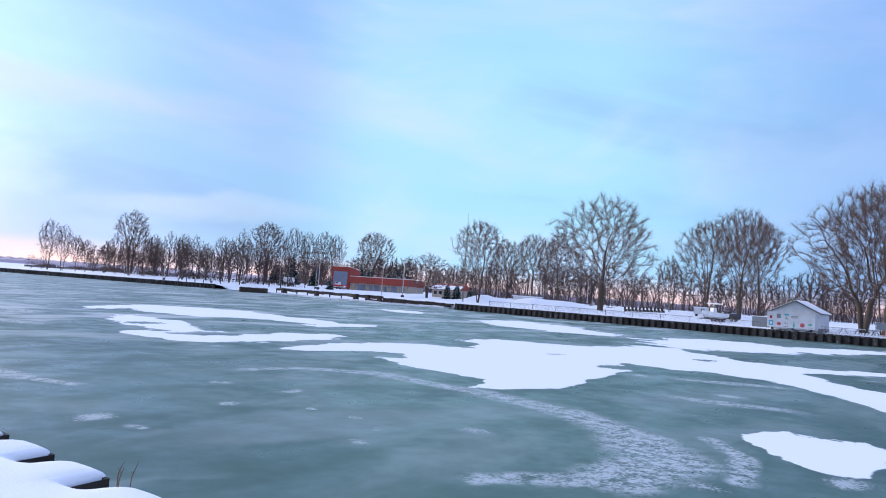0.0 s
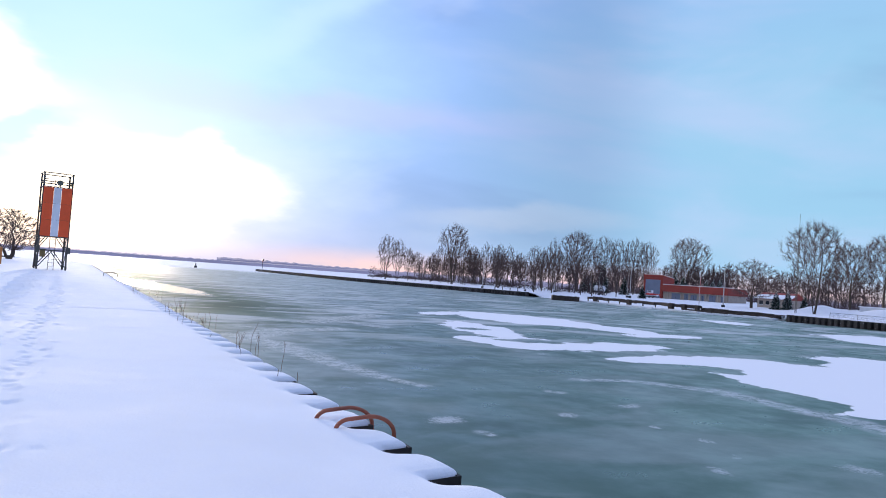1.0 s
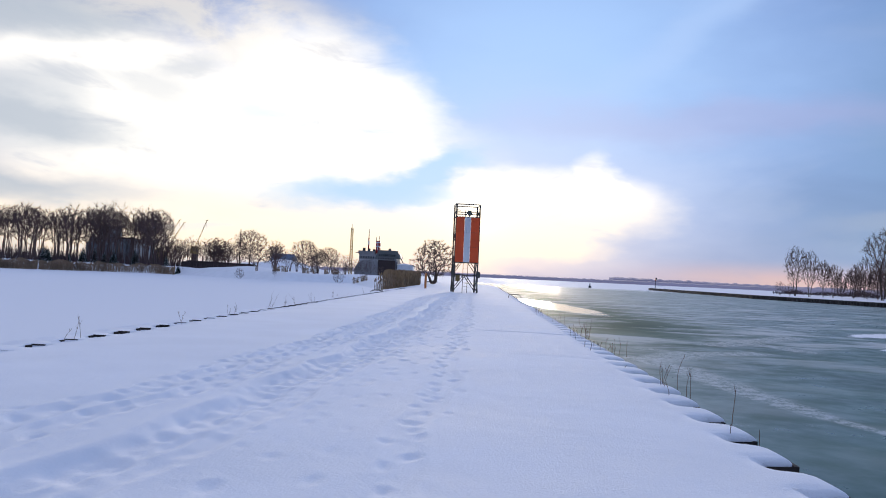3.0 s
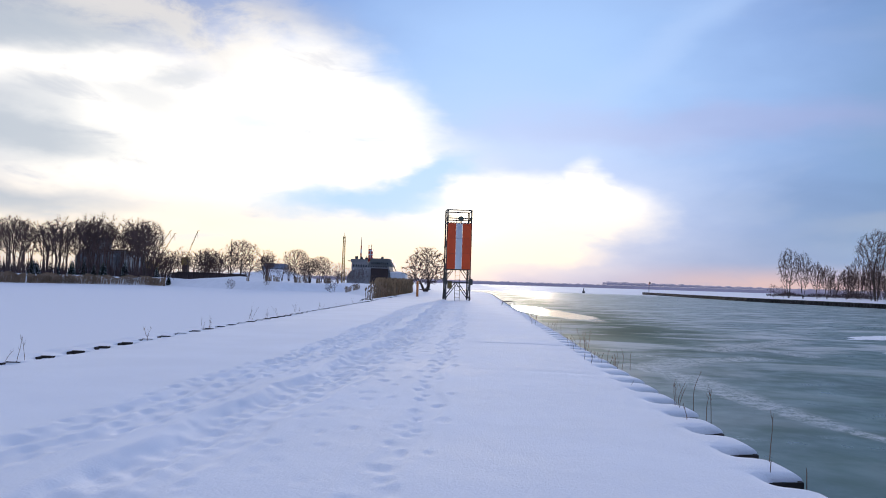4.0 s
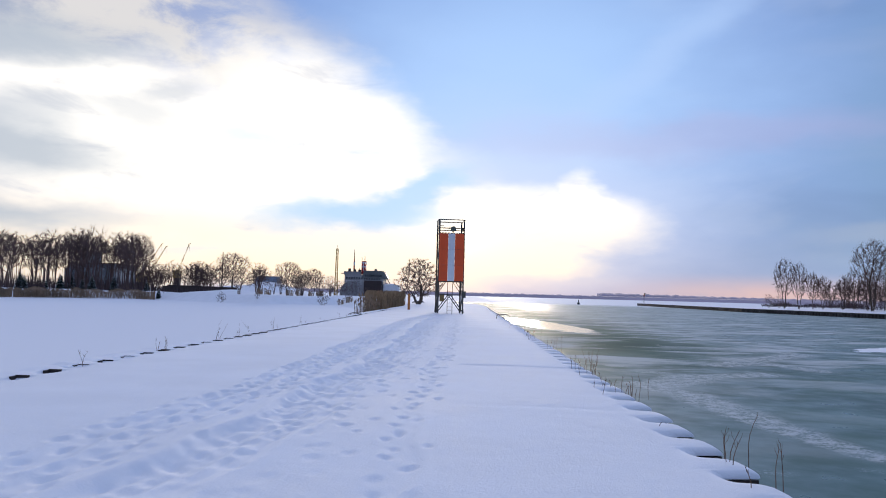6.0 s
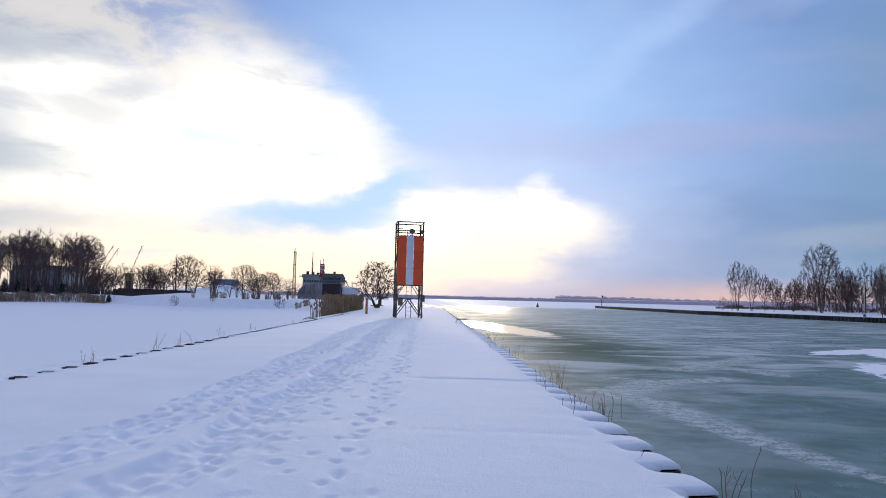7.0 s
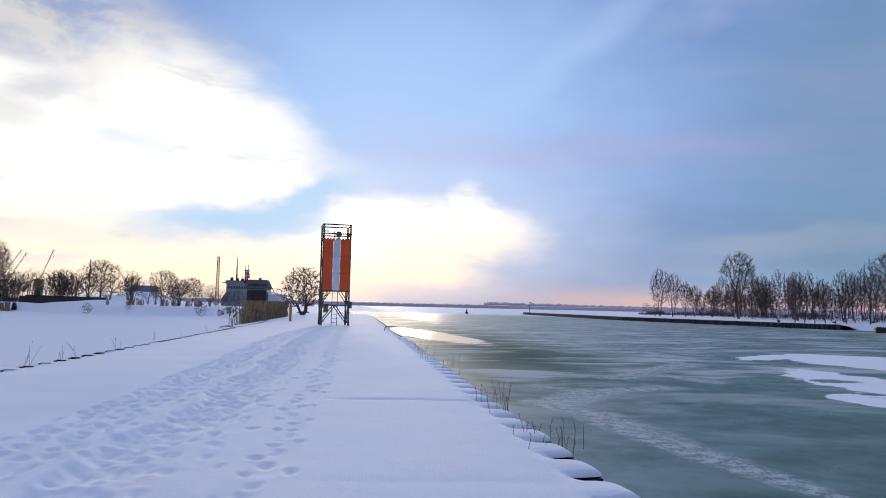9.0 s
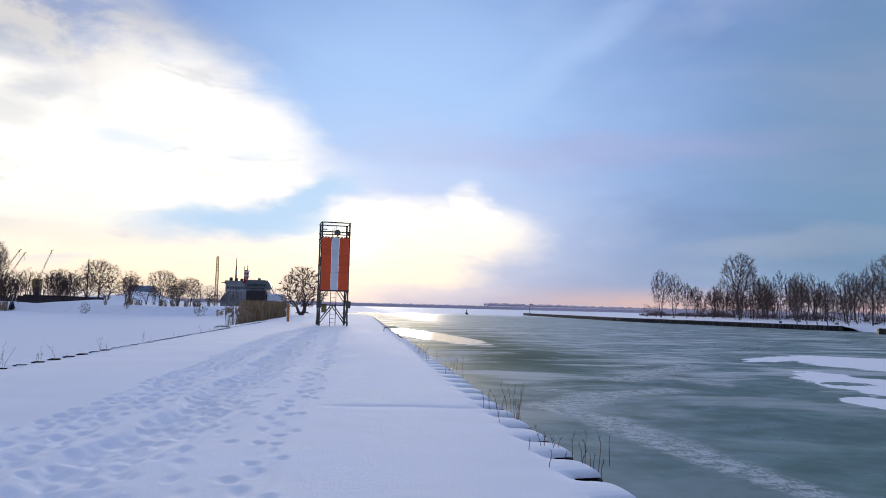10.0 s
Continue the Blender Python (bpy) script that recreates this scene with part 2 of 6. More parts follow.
DARK = surface("dark_glass_and_shade", (0.02, 0.024, 0.03), 0.3, 0.2, 3.0, 0.4, 0.0)
POLE = surface("pale_grey_pole_paint", (0.42, 0.42, 0.43), 0.5, 0.12, 20.0, 1.0, 0.05, 0.003)
BLACK = surface("black_rubber_and_plastic", (0.022, 0.022, 0.025), 0.6, 0.25, 20.0, 2.0, 0.1, 0.003)
REDPAINT = surface("signal_red_paint", (0.45, 0.03, 0.025), 0.5, 0.12, 20.0, 1.5, 0.05, 0.003)
YELLOW = surface("weathered_yellow_paint", (0.42, 0.28, 0.06), 0.55, 0.2, 10.0, 1.0, 0.1, 0.005)
POSTPAINT = surface("orange_marker_paint", (0.46, 0.17, 0.04), 0.6, 0.15, 25.0, 4.0, 0.1, 0.003)
BOXPAINT = surface("ochre_box_paint", (0.22, 0.15, 0.045), 0.6, 0.2, 20.0, 3.0, 0.1, 0.003)
LENS = surface("grey_green_lamp_glass", (0.10, 0.115, 0.085), 0.25, 0.2, 20.0, 5.0, 0.0)
# pale lavender base colour carries the distance haze over the hills
HILL = surface("haze_tinted_hills", (0.40, 0.34, 0.41), 0.95, 0.12, 0.05, 0.004, 0.0)
DECKGREY = surface("dark_green_grey_deckhouse_paint", (0.115, 0.125, 0.125), 0.6, 0.2, 3.0, 0.25, 0.1, 0.01)
SHIPGREY = surface("weathered_pale_ship_paint", (0.27, 0.27, 0.28), 0.65, 0.2, 3.0, 0.25, 0.1, 0.01)
BLUE = surface("blue_shed_roof", (0.10, 0.16, 0.26), 0.6, 0.12, 2.0, 0.3, 0.0)
TEAL = surface("teal_sign_print", (0.02, 0.34, 0.46), 0.5, 0.1, 20.0, 2.0, 0.0)
PINK = surface("faded_red_sign_print", (0.50, 0.12, 0.13), 0.5, 0.15, 20.0, 2.0, 0.0)
GREYPRINT = surface("grey_sign_print", (0.22, 0.23, 0.24), 0.5, 0.3, 9.0, 3.0, 0.0)
GREENPRINT = surface("pale_green_sign_print", (0.10, 0.42, 0.34), 0.5, 0.1, 20.0, 2.0, 0.0)
NETORANGE = surface("orange_snow_fence_plastic", (0.55, 0.14, 0.05), 0.6, 0.1, 20.0, 2.0, 0.0)
WALLBED = surface("grey_pier_fill", (0.22, 0.21, 0.20), 0.9, 0.2, 5.0, 0.5, 0.3, 0.02)


def make_ice():
    """Harbour ice: blue-green, glazed, with blown snow, frost and a wet patch."""
    mat = bpy.data.materials.new("harbour_ice")
    mat.use_nodes = True
    n = Net(mat.node_tree)
    b = n.nodes["Principled BSDF"]
    at = n.nodes.new("ShaderNodeNewGeometry").outputs["Position"]
    px, py, pz = n.split(at)
    warp_a = n.nodes.new("ShaderNodeTexNoise")
    n.put(warp_a.inputs["Vector"], at)
    warp_a.inputs["Scale"].default_value, warp_a.inputs["Detail"].default_value, warp_a.inputs["Roughness"].default_value = 0.30, 4.0, 0.55
    r, g, bl = n.split(warp_a.outputs["Color"])
    x = n.m("ADD", px, n.m("MULTIPLY", n.m("SUBTRACT", r, 0.5), 2.4))
    y = n.m("ADD", py, n.m("MULTIPLY", n.m("SUBTRACT", g, 0.5), 1.8))
    fine = n.noise(at, 2.4, 5.0, 0.65)
    speck = n.noise(at, 9.0, 4.0, 0.7)
    broad = n.noise(at, 0.10, 4.0, 0.55)
    streak = n.noise(n.join(n.m("MULTIPLY", x, 0.10), n.m("MULTIPLY", y, 0.22)), 1.0, 6.0, 0.62, 0.6)
    # blown snow lying on the ice
    PATCHES = [(22.0, 4.8, 2.6, 0.9, 32), (23.2, 39.4, 3.1, 1.2, 98), (23.8, 4.6, 2.6, 1.5, 14), (28.1, 22.2, 1.3, 3.5, 176), (28.4, 50.1, 2.9, 8.3, 165), (28.8, 16.7, 4.0, 0.8, 1), (28.9, 31.7, 3.0, 1.3, 21), (31.3, 38.2, 5.9, 2.4, 13), (32.8, 31.0, 4.5, 2.1, 2), (32.9, 25.6, 7.1, 2.2, 56), (34.6, 18.3, 6.4, 1.4, 9), (37.2, 70.5, 6.9, 1.2, 35), (37.3, 22.8, 7.0, 3.7, 21), (42.9, 66.0, 7.1, 5.4, 53), (43.0, 65.1, 5.7, 7.1, 13)]
    MORE = [(44.4, 17.8, 1.5, 1.2, 60), (44.7, 8.8, 11.6, 0.9, 26), (44.7, 9.4, 16.2, 2.3, 68), (46.1, 48.7, 1.4, 4.8, 97), (46.2, 53.7, 3.5, 5.6, 178), (48.2, 31.8, 3.7, 4.4, 158), (50.2, 25.2, 10.3, 4.3, 172), (55.5, 18.5, 8.9, 3.3, 46), (55.6, 11.6, 20.2, 2.0, 136), (76.1, 25.1, 6.7, 4.9, 139), (79.8, 44.9, 4.8, 8.5, 168), (86.9, 26.5, 9.3, 6.6, 13), (87.6, 53.1, 11.5, 6.6, 48), (90.6, 80.3, 6.4, 3.9, 50), (91.2, 17.8, 18.9, 3.6, 163)]
    snow = None
    for cx, cy, a, c, turn in PATCHES + MORE:
        d = n.oval(x, y, cx, cy, a, c, turn)
        d = n.m("EXPONENT", n.m("MULTIPLY", n.m("MULTIPLY", d, d), -1.0))
        snow = d if snow is None else n.m("ADD", snow, d)
    drift = n.noise(at, 0.34, 5.0, 0.55)
    edge = n.m("ADD", snow, n.m("MULTIPLY", n.m("SUBTRACT", drift, 0.5), 1.15))
    edge = n.m("ADD", edge, n.m("MULTIPLY", n.m("SUBTRACT", fine, 0.5), 0.06))
    holes = n.nodes.new("ShaderNodeTexVoronoi")
    n.put(holes.inputs["Vector"], n.join(n.m("MULTIPLY", x, 0.11), n.m("MULTIPLY", y, 0.16)))
    holes.inputs["Scale"].default_value = 1.0
    bare = n.m("MULTIPLY", n.ramp(n.m("ADD", holes.outputs["Distance"], n.m("MULTIPLY", n.m("SUBTRACT", fine, 0.5), 0.25)), 0.22, 0.10), n.ramp(n.split(holes.outputs["Color"])[1], 0.45, 0.55))
    edge = n.m("SUBTRACT", edge, n.m("MULTIPLY", bare, 1.1))
    snowy = n.ramp(edge, 0.36, 0.42)
    damp = n.ramp(snow, 0.05, 0.40)
    # snow over the left basin and the open lake beyond the piers
    lake = n.ramp(n.m("ADD", py, n.m("MULTIPLY", n.m("SUBTRACT", streak, 0.5), 420.0)), 330.0, 430.0)
    basin = n.ramp(px, -7.0, -7.4)
    snowy = n.m("MAXIMUM", snowy, n.m("MAXIMUM", lake, basin))
    # frost: mottled, half covering
    FROST = [
        (30, 76.8, 3.0, 0.9, -10), (39.5, 79.5, 3.0, 1.4, -50), (39, 11.8, 3.2, 0.9, -62), (30.4, 9.4, 2.8, 0.8, -80), (14.9, 22.1, 0.35, 0.3, 0), (13.0, 18.5, 0.25, 0.3, 0), (9.0, 16.4, 0.2, 0.3, 0), (14.6, 14.8, 0.25, 0.3, 0), (12.6, 12.3, 0.22, 0.34, 0), (13.9, 13.3, 0.14, 0.2, 0), (14.4, 16.5, 0.2, 0.25, 0), (16.2, 19.5, 0.5, 0.25, 0), (9.6, 44.6, 0.8, 0.7, 0),
    ]
    # swirls of frost: bent strokes of x, y, half width
    SWIRLS = [
        [(7.6, 39.6, 0.7), (9.0, 36.4, 1.0), (9.3, 31.4, 0.8), (9.7, 28.3, 0.7), (10.1, 25.6, 0.5), (10.8, 23.4, 0.2)],
        [(8.4, 38.8, 1.3), (11.5, 43.2, 1.3), (15.6, 45.2, 0.7)],
        [(15.0, 49.8, 0.9), (18.4, 54.2, 1.3), (24.2, 60.4, 1.2), (23.2, 64.6, 0.7)],
        [(18.0, 53.0, 0.9), (19.6, 48.0, 0.8)],
        [(18.3, 24.8, 0.3), (20.7, 24.3, 0.45), (23.0, 21.6, 0.7), (22.6, 16.0, 0.7), (21.5, 12.0, 0.8), (19.6, 8.6, 1.1), (17.4, 6.7, 1.2), (14.4, 6.9, 0.6), (12.2, 8.8, 0.3)],
        [(21.3, 7.2, 0.3), (19.4, 5.7, 0.4), (16.8, 5.0, 0.3)],
    ]
    wx = n.m("ADD", px, n.m("MULTIPLY", n.m("SUBTRACT", r, 0.5), 1.3))
    wy = n.m("ADD", py, n.m("MULTIPLY", n.m("SUBTRACT", g, 0.5), 1.6))
    frost = None
    for line in SWIRLS:
        for (ax, ay, aw), (bx, by, bw) in zip(line, line[1:]):
            d = n.dash(wx, wy, ax, ay, bx, by, 0.5 * (aw + bw))
            frost = d if frost is None else n.m("MINIMUM", frost, d)
    for cx, cy, a, c, turn in FROST:
        frost = n.m("MINIMUM", frost, n.oval(x, y, cx, cy, a, c, turn))
    frosty = n.m("MULTIPLY", n.ramp(frost, 1.5, 0.5), n.ramp(n.m("ADD", n.m("MULTIPLY", speck, 0.45), n.m("MULTIPLY", fine, 0.55)), 0.40, 0.57))
    spots = n.nodes.new("ShaderNodeTexVoronoi")
    n.put(spots.inputs["Vector"], n.join(n.m("MULTIPLY", x, 0.30), n.m("MULTIPLY", y, 0.34)))
    spots.inputs["Scale"].default_value = 1.0
    dots = n.m("MULTIPLY", n.ramp(n.m("ADD", spots.outputs["Distance"], n.m("MULTIPLY", n.m("SUBTRACT", speck, 0.5), 0.5)), 0.2, 0.06), n.ramp(n.split(spots.outputs["Color"])[0], 0.52, 0.62))
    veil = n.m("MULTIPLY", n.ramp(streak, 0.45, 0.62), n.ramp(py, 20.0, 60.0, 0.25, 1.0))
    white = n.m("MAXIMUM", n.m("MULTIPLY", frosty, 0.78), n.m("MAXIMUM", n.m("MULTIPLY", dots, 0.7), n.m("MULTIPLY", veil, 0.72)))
    wet = n.ramp(n.m("ADD", n.oval(px, py, 9.8, 107.0, 3.6, 24.0, 7.0), n.m("MULTIPLY", n.m("SUBTRACT", streak, 0.5), 1.2)), 1.1, 0.85)
    thin = n.m("MULTIPLY", n.ramp(px, 30.0, 12.0), n.ramp(py, 22.0, 70.0))
    tone = n.mix(n.ramp(broad, 0.3, 0.7), (0.044, 0.102, 0.080), (0.070, 0.142, 0.114))
    tone = n.mix(n.m("MULTIPLY", n.ramp(streak, 0.5, 0.3), 0.55), tone, (0.034, 0.074, 0.066))
    tone = n.mix(n.m("MULTIPLY", damp, 0.25), tone, (0.040, 0.086, 0.078))
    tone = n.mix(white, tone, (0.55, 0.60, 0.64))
    tone = n.mix(n.m("MULTIPLY", wet, 0.8), tone, (0.03, 0.035, 0.04))
    tone = n.mix(snowy, tone, (0.83, 0.85, 0.90))
    n.put(b.inputs["Base Color"], tone)
    rough = n.ramp(n.noise(at, 0.5, 4.0, 0.6), 0.3, 0.7, 0.26, 0.46)
    rough = n.m("ADD", rough, n.m("MULTIPLY", white, 0.35))
    rough = n.m("MULTIPLY", rough, n.ramp(wet, 0.0, 1.0, 1.0, 0.62))
    rough = n.m("MULTIPLY", rough, n.ramp(thin, 0.0, 1.0, 1.0, 1.35))
    rough = n.m("ADD", n.m("MULTIPLY", rough, n.ramp(wet, 1.0, 0.0)), n.m("MULTIPLY", wet, 0.13))
    rough = n.m("MAXIMUM", rough, n.m("MULTIPLY", n.m("MULTIPLY", thin, n.ramp(wet, 1.0, 0.0)), 0.62))
    n.put(b.inputs["Roughness"], n.m("MAXIMUM", rough, n.m("MULTIPLY", snowy, 0.75)))
    dull = n.m("MULTIPLY", thin, n.ramp(wet, 1.0, 0.0))
    n.put(b.inputs["Specular IOR Level"], n.m("MULTIPLY", n.ramp(snowy, 0.0, 1.0, 0.5, 0.05), n.ramp(dull, 0.0, 1.0, 1.0, 0.05)))
    b.inputs["IOR"].default_value = 1.31
    bump = n.nodes.new("ShaderNodeBump")
    bump.inputs["Strength"].default_value, bump.inputs["Distance"].default_value = 0.25, 0.04
    n.put(bump.inputs["Height"], n.m("ADD", n.m("MULTIPLY", snowy, 0.6), n.m("MULTIPLY", fine, 0.35)))
    n.links.new(bump.outputs[0], b.inputs["Normal"])
    return mat


ICE = make_ice()

# ---- geometry helpers ----


class Geo:
    """Gathers faces for one mesh."""

    def __init__(self):
        self.v, self.f = [], []

    def box(self, x0, x1, y0, y1, z0, z1, m=None):
        o = len(self.v)
        for z in (z0, z1):
            for x, y in ((x0, y0), (x1, y0), (x1, y1), (x0, y1)):
                p = Vector((x, y, z))
                self.v.append(tuple(m @ p) if m else tuple(p))
        self.f += [(o, o + 3, o + 2, o + 1), (o + 4, o + 5, o + 6, o + 7), (o, o + 1, o + 5, o + 4), (o + 1, o + 2, o + 6, o + 5), (o + 2, o + 3, o + 7, o + 6), (o + 3, o, o + 4, o + 7)]
        return self

    def beam(self, a, b, w, h=None):
        """A bar of rectangular section from a to b."""
        a, b = Vector(a), Vector(b)
        h = w if h is None else h
        q = (b - a).to_track_quat("Y", "Z").to_matrix().to_4x4()
        return self.box(-w / 2, w / 2, 0, (b - a).length, -h / 2, h / 2, Matrix.Translation(a) @ q)

    def tube(self, pts, radii, sides=6, cap=True):
        pts = [Vector(p) for p in pts]
        if not isinstance(radii, (list, tuple)):
            radii = [radii] * len(pts)
        o, n = len(self.v), len(pts)
        side = None
        for i, p in enumerate(pts):
            d = (pts[min(i + 1, n - 1)] - pts[max(i - 1, 0)]).normalized()
            if side is None:
                side = d.orthogonal().normalized()
            else:
                side = (side - d * side.dot(d))
                side = side.normalized() if side.length > 1e-6 else d.orthogonal().normalized()
            up = d.cross(side)
            for j in range(sides):
                t = 6.28319 * j / sides
                q = p + (side * math.cos(t) + up * math.sin(t)) * radii[i]
                self.v.append((q.x, q.y, q.z))
        for i in range(n - 1):
            for j in range(sides):
                e = (j + 1) % sides
                self.f.append((o + i * sides + j, o + i * sides + e, o + (i + 1) * sides + e, o + (i + 1) * sides + j))
        if cap:
            self.f += [tuple(o + j for j in reversed(range(sides))), tuple(o + (n - 1) * sides + j for j in range(sides))]
        return self

    def prism(self, outline, x0, x1, along="x"):
        """An outline of (a, z) pairs drawn out along x or y."""
        o, n = len(self.v), len(outline)
        for e in (x0, x1):
            for a, z in outline:
                self.v.append((e, a, z) if along == "x" else (a, e, z))
        self.f += [tuple(o + i for i in reversed(range(n))), tuple(o + n + i for i in range(n))]
        for i in range(n):
            j = (i + 1) % n
            self.f.append((o + i, o + j, o + n + j, o + n + i))
        return self

    def mesh(self, name, mat, smooth=False):
        me = bpy.data.meshes.new(name)
        me.from_pydata(self.v, [], self.f)
        me.materials.append(mat)
        if smooth:
            me.shade_smooth()
        return me

    def obj(self, name, mat, parent=None, label="", smooth=False, kind=""):
        ob = new(name, self.mesh(name, mat, smooth))
        ob.parent = parent
        return tagged(ob, label, "", "", kind)


def thing(name, label, category, at=(0, 0, 0), turn=0.0, group="", kind=""):
    ob = new(name)
    ob.matrix_world = pose(*at, 0, 0, turn)
    return tagged(ob, label, category, group, kind)


def sheet(name, xs, ys, zs, mat, label, category, smooth=True):
    """A surface from grids of equal shape."""
    rows, cols = zs.shape
    v = np.stack([xs, ys, zs], -1).reshape(-1, 3)
    i = np.arange(rows * cols).reshape(rows, cols)
    f = np.stack([i[:-1, :-1], i[:-1, 1:], i[1:, 1:], i[1:, :-1]], -1).reshape(-1, 4)
    me = bpy.data.meshes.new(name)
    me.from_pydata(v.tolist(), [], f.tolist())
    me.materials.append(mat)
    if smooth:
        me.shade_smooth()
    return tagged(new(name, me), label, category, "", "structure")


def lumpy(x, y, seed, scale):
    """Cheap smooth noise on arrays, about -1 to 1."""
    r = np.random.RandomState(seed)
    out = np.zeros_like(x)
    for i in range(9):
        a, ph, s = r.uniform(0, 6.283), r.uniform(0, 6.283), scale * r.uniform(0.5, 2.2)
        out += np.sin((x * math.cos(a) + y * math.sin(a)) / s * 2.2 + ph) / 4.0
    return out


def smooth(a, b, x):
    t = np.clip((x - a) / (b - a), 0, 1)
    return t * t * (3 - 2 * t)


# ---- ice, the one ground that reaches the horizon ----
ICE_Z = -2.1
ring = np.concatenate([np.linspace(0, 300, 31), np.geomspace(340, 4600, 24)])
ang = np.linspace(0, 2 * math.pi, 97)
rr, aa = np.meshgrid(ring, ang, indexing="ij")
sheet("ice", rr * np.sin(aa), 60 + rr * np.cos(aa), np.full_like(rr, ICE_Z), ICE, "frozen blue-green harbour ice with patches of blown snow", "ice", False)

# low wooded hills on the far shore
hills = thing("far_shore", "hazy low wooded hills on the far shore", "hills", kind="structure")
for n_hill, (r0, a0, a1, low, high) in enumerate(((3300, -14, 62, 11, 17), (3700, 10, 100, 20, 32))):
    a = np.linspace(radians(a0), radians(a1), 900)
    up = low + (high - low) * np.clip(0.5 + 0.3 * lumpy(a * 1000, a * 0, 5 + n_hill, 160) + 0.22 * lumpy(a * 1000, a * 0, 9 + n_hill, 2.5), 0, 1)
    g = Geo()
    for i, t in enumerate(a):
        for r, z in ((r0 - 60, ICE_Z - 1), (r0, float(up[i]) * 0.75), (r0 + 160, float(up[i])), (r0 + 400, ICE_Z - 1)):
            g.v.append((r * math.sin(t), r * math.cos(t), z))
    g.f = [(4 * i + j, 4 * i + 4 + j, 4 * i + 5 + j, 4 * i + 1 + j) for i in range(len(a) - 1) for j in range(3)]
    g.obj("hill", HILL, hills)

# ---- the pier: snow, fill, sheet piles ----
PITCH, PILE0 = 0.914, 12.0
X_OUT, X_IN = 2.80, 2.32
LEFT, LPITCH, LPILE0 = -7.05, 0.93, 16.78


def edge_right(y):
    """Scalloped rim of the snow over the right sheet piles."""
    u = ((y - PILE0) / PITCH) % 1.0
    k = np.floor((y - PILE0) / PITCH)
    vary = 0.05 * np.sin(k * 12.9898) + 0.03 * np.sin(k * 4.1)
    bulge = smooth(0.0, 0.07, u) * np.clip(1 - np.clip((u - 0.22) / 0.76, 0, 1) ** 2.2, 0, 1) ** 0.6
    return X_IN + 0.13 + (X_OUT - X_IN - 0.15 + 0.5 * vary) * bulge - 1.5 * smooth(112, 128, y)


TRAIL_Y = (2, 9, 13.5, 20, 28, 38, 48, 56, 62)
TRAILS = {
    "stamped": (-4.2, -3.6, -3.15, -2.75, -2.8, -2.95, -3.0, -2.4, -1.6),
    "rut": (-3.0, -2.45, -2.05, -1.75, -1.65, -1.8, -1.9, -1.6, -1.2),
    "stray": (-1.6, -1.45, -1.3, -1.25, -1.4, -1.5, -1.4, -1.2, -1.0),
    "single": (-0.6, -0.5, -0.42, -0.45, -0.32, -0.42, -0.6, -0.7, -0.7),
}


def trail_x(name, y):
    return np.interp(y, TRAIL_Y, TRAILS[name]) + 0.07 * np.sin(y * 1.1 + len(name)) + 0.04 * np.sin(y * 2.9)


# boot prints: trail, sideways offset, scatter, stride, depth
prints = []
rng = np.random.RandomState(4)
for name, off, spread, step, deep in (
    ("stamped", -0.34, 0.04, 0.24, 0.042), ("stamped", -0.14, 0.04, 0.30, 0.030), ("stamped", 0.16, 0.04, 0.26, 0.042), ("stamped", 0.36, 0.04, 0.34, 0.030),
    ("rut", -0.18, 0.05, 0.22, 0.030), ("rut", 0.08, 0.06, 0.22, 0.030), ("rut", 0.34, 0.08, 0.30, 0.026), ("rut", 0.62, 0.10, 0.6, 0.020), ("stray", 0.0, 0.10, 0.62, 0.024), ("stray", 0.34, 0.06, 0.9, 0.024),
    ("single", -0.06, 0.05, 0.42, 0.036), ("single", 0.12, 0.07, 0.7, 0.026),
):
    y, foot = 3.0 + rng.uniform(0, 0.5), 1
    while y < 61:
        x = float(trail_x(name, np.float64(y))) + off + foot * 0.09 + rng.normal(0, spread)
        prints.append((x, y, rng.uniform(0.040, 0.070), rng.uniform(0.075, 0.150), deep * rng.uniform(0.55, 1.2) * (0.45 + 0.55 * min(1, max(0, (y - 10) / 12)))))
        foot, y = -foot, y + step * rng.uniform(0.7, 1.35)


def snow_top(x, y):
    z = 0.13 + 0.012 * lumpy(x, y, 21, 3.5) + 0.003 * lumpy(x, y, 22, 0.9)
    z = z - 0.05 * smooth(-5.5, -7.2, x) - 0.02 * smooth(1.2, 2.2, x)
    # broad trodden bands under the prints
    end = smooth(66, 58, y)
    rough = 0.95 + 0.12 * lumpy(x, y, 40, 0.8) + 0.20 * lumpy(x, y, 43, 0.14)
    for name, off, deep, wide in (("stamped", -0.2, 0.030, 0.17), ("stamped", 0.2, 0.030, 0.17), ("rut", -0.10, 0.066, 0.22), ("rut", 0.26, 0.036, 0.2), ("stray", 0.1, 0.006, 0.3), ("single", 0.0, 0.014, 0.15)):
        d = x - trail_x(name, y) - off
        z = z - deep * rough * np.exp(-((d / wide) ** 4)) * end
        z = z + deep * 0.22 * np.exp(-((np.abs(d) - wide * 1.35) / (wide * 0.4)) ** 2) * end
    # shallow wind ridges across the pier
    for yc, deep in ((22.6, 0.022), (17.0, 0.006), (38.0, 0.012)):
        z = z - deep * np.exp(-((y - yc + 0.02 * x) / 0.13) ** 2) * smooth(-0.4, 0.4, x)
    return z


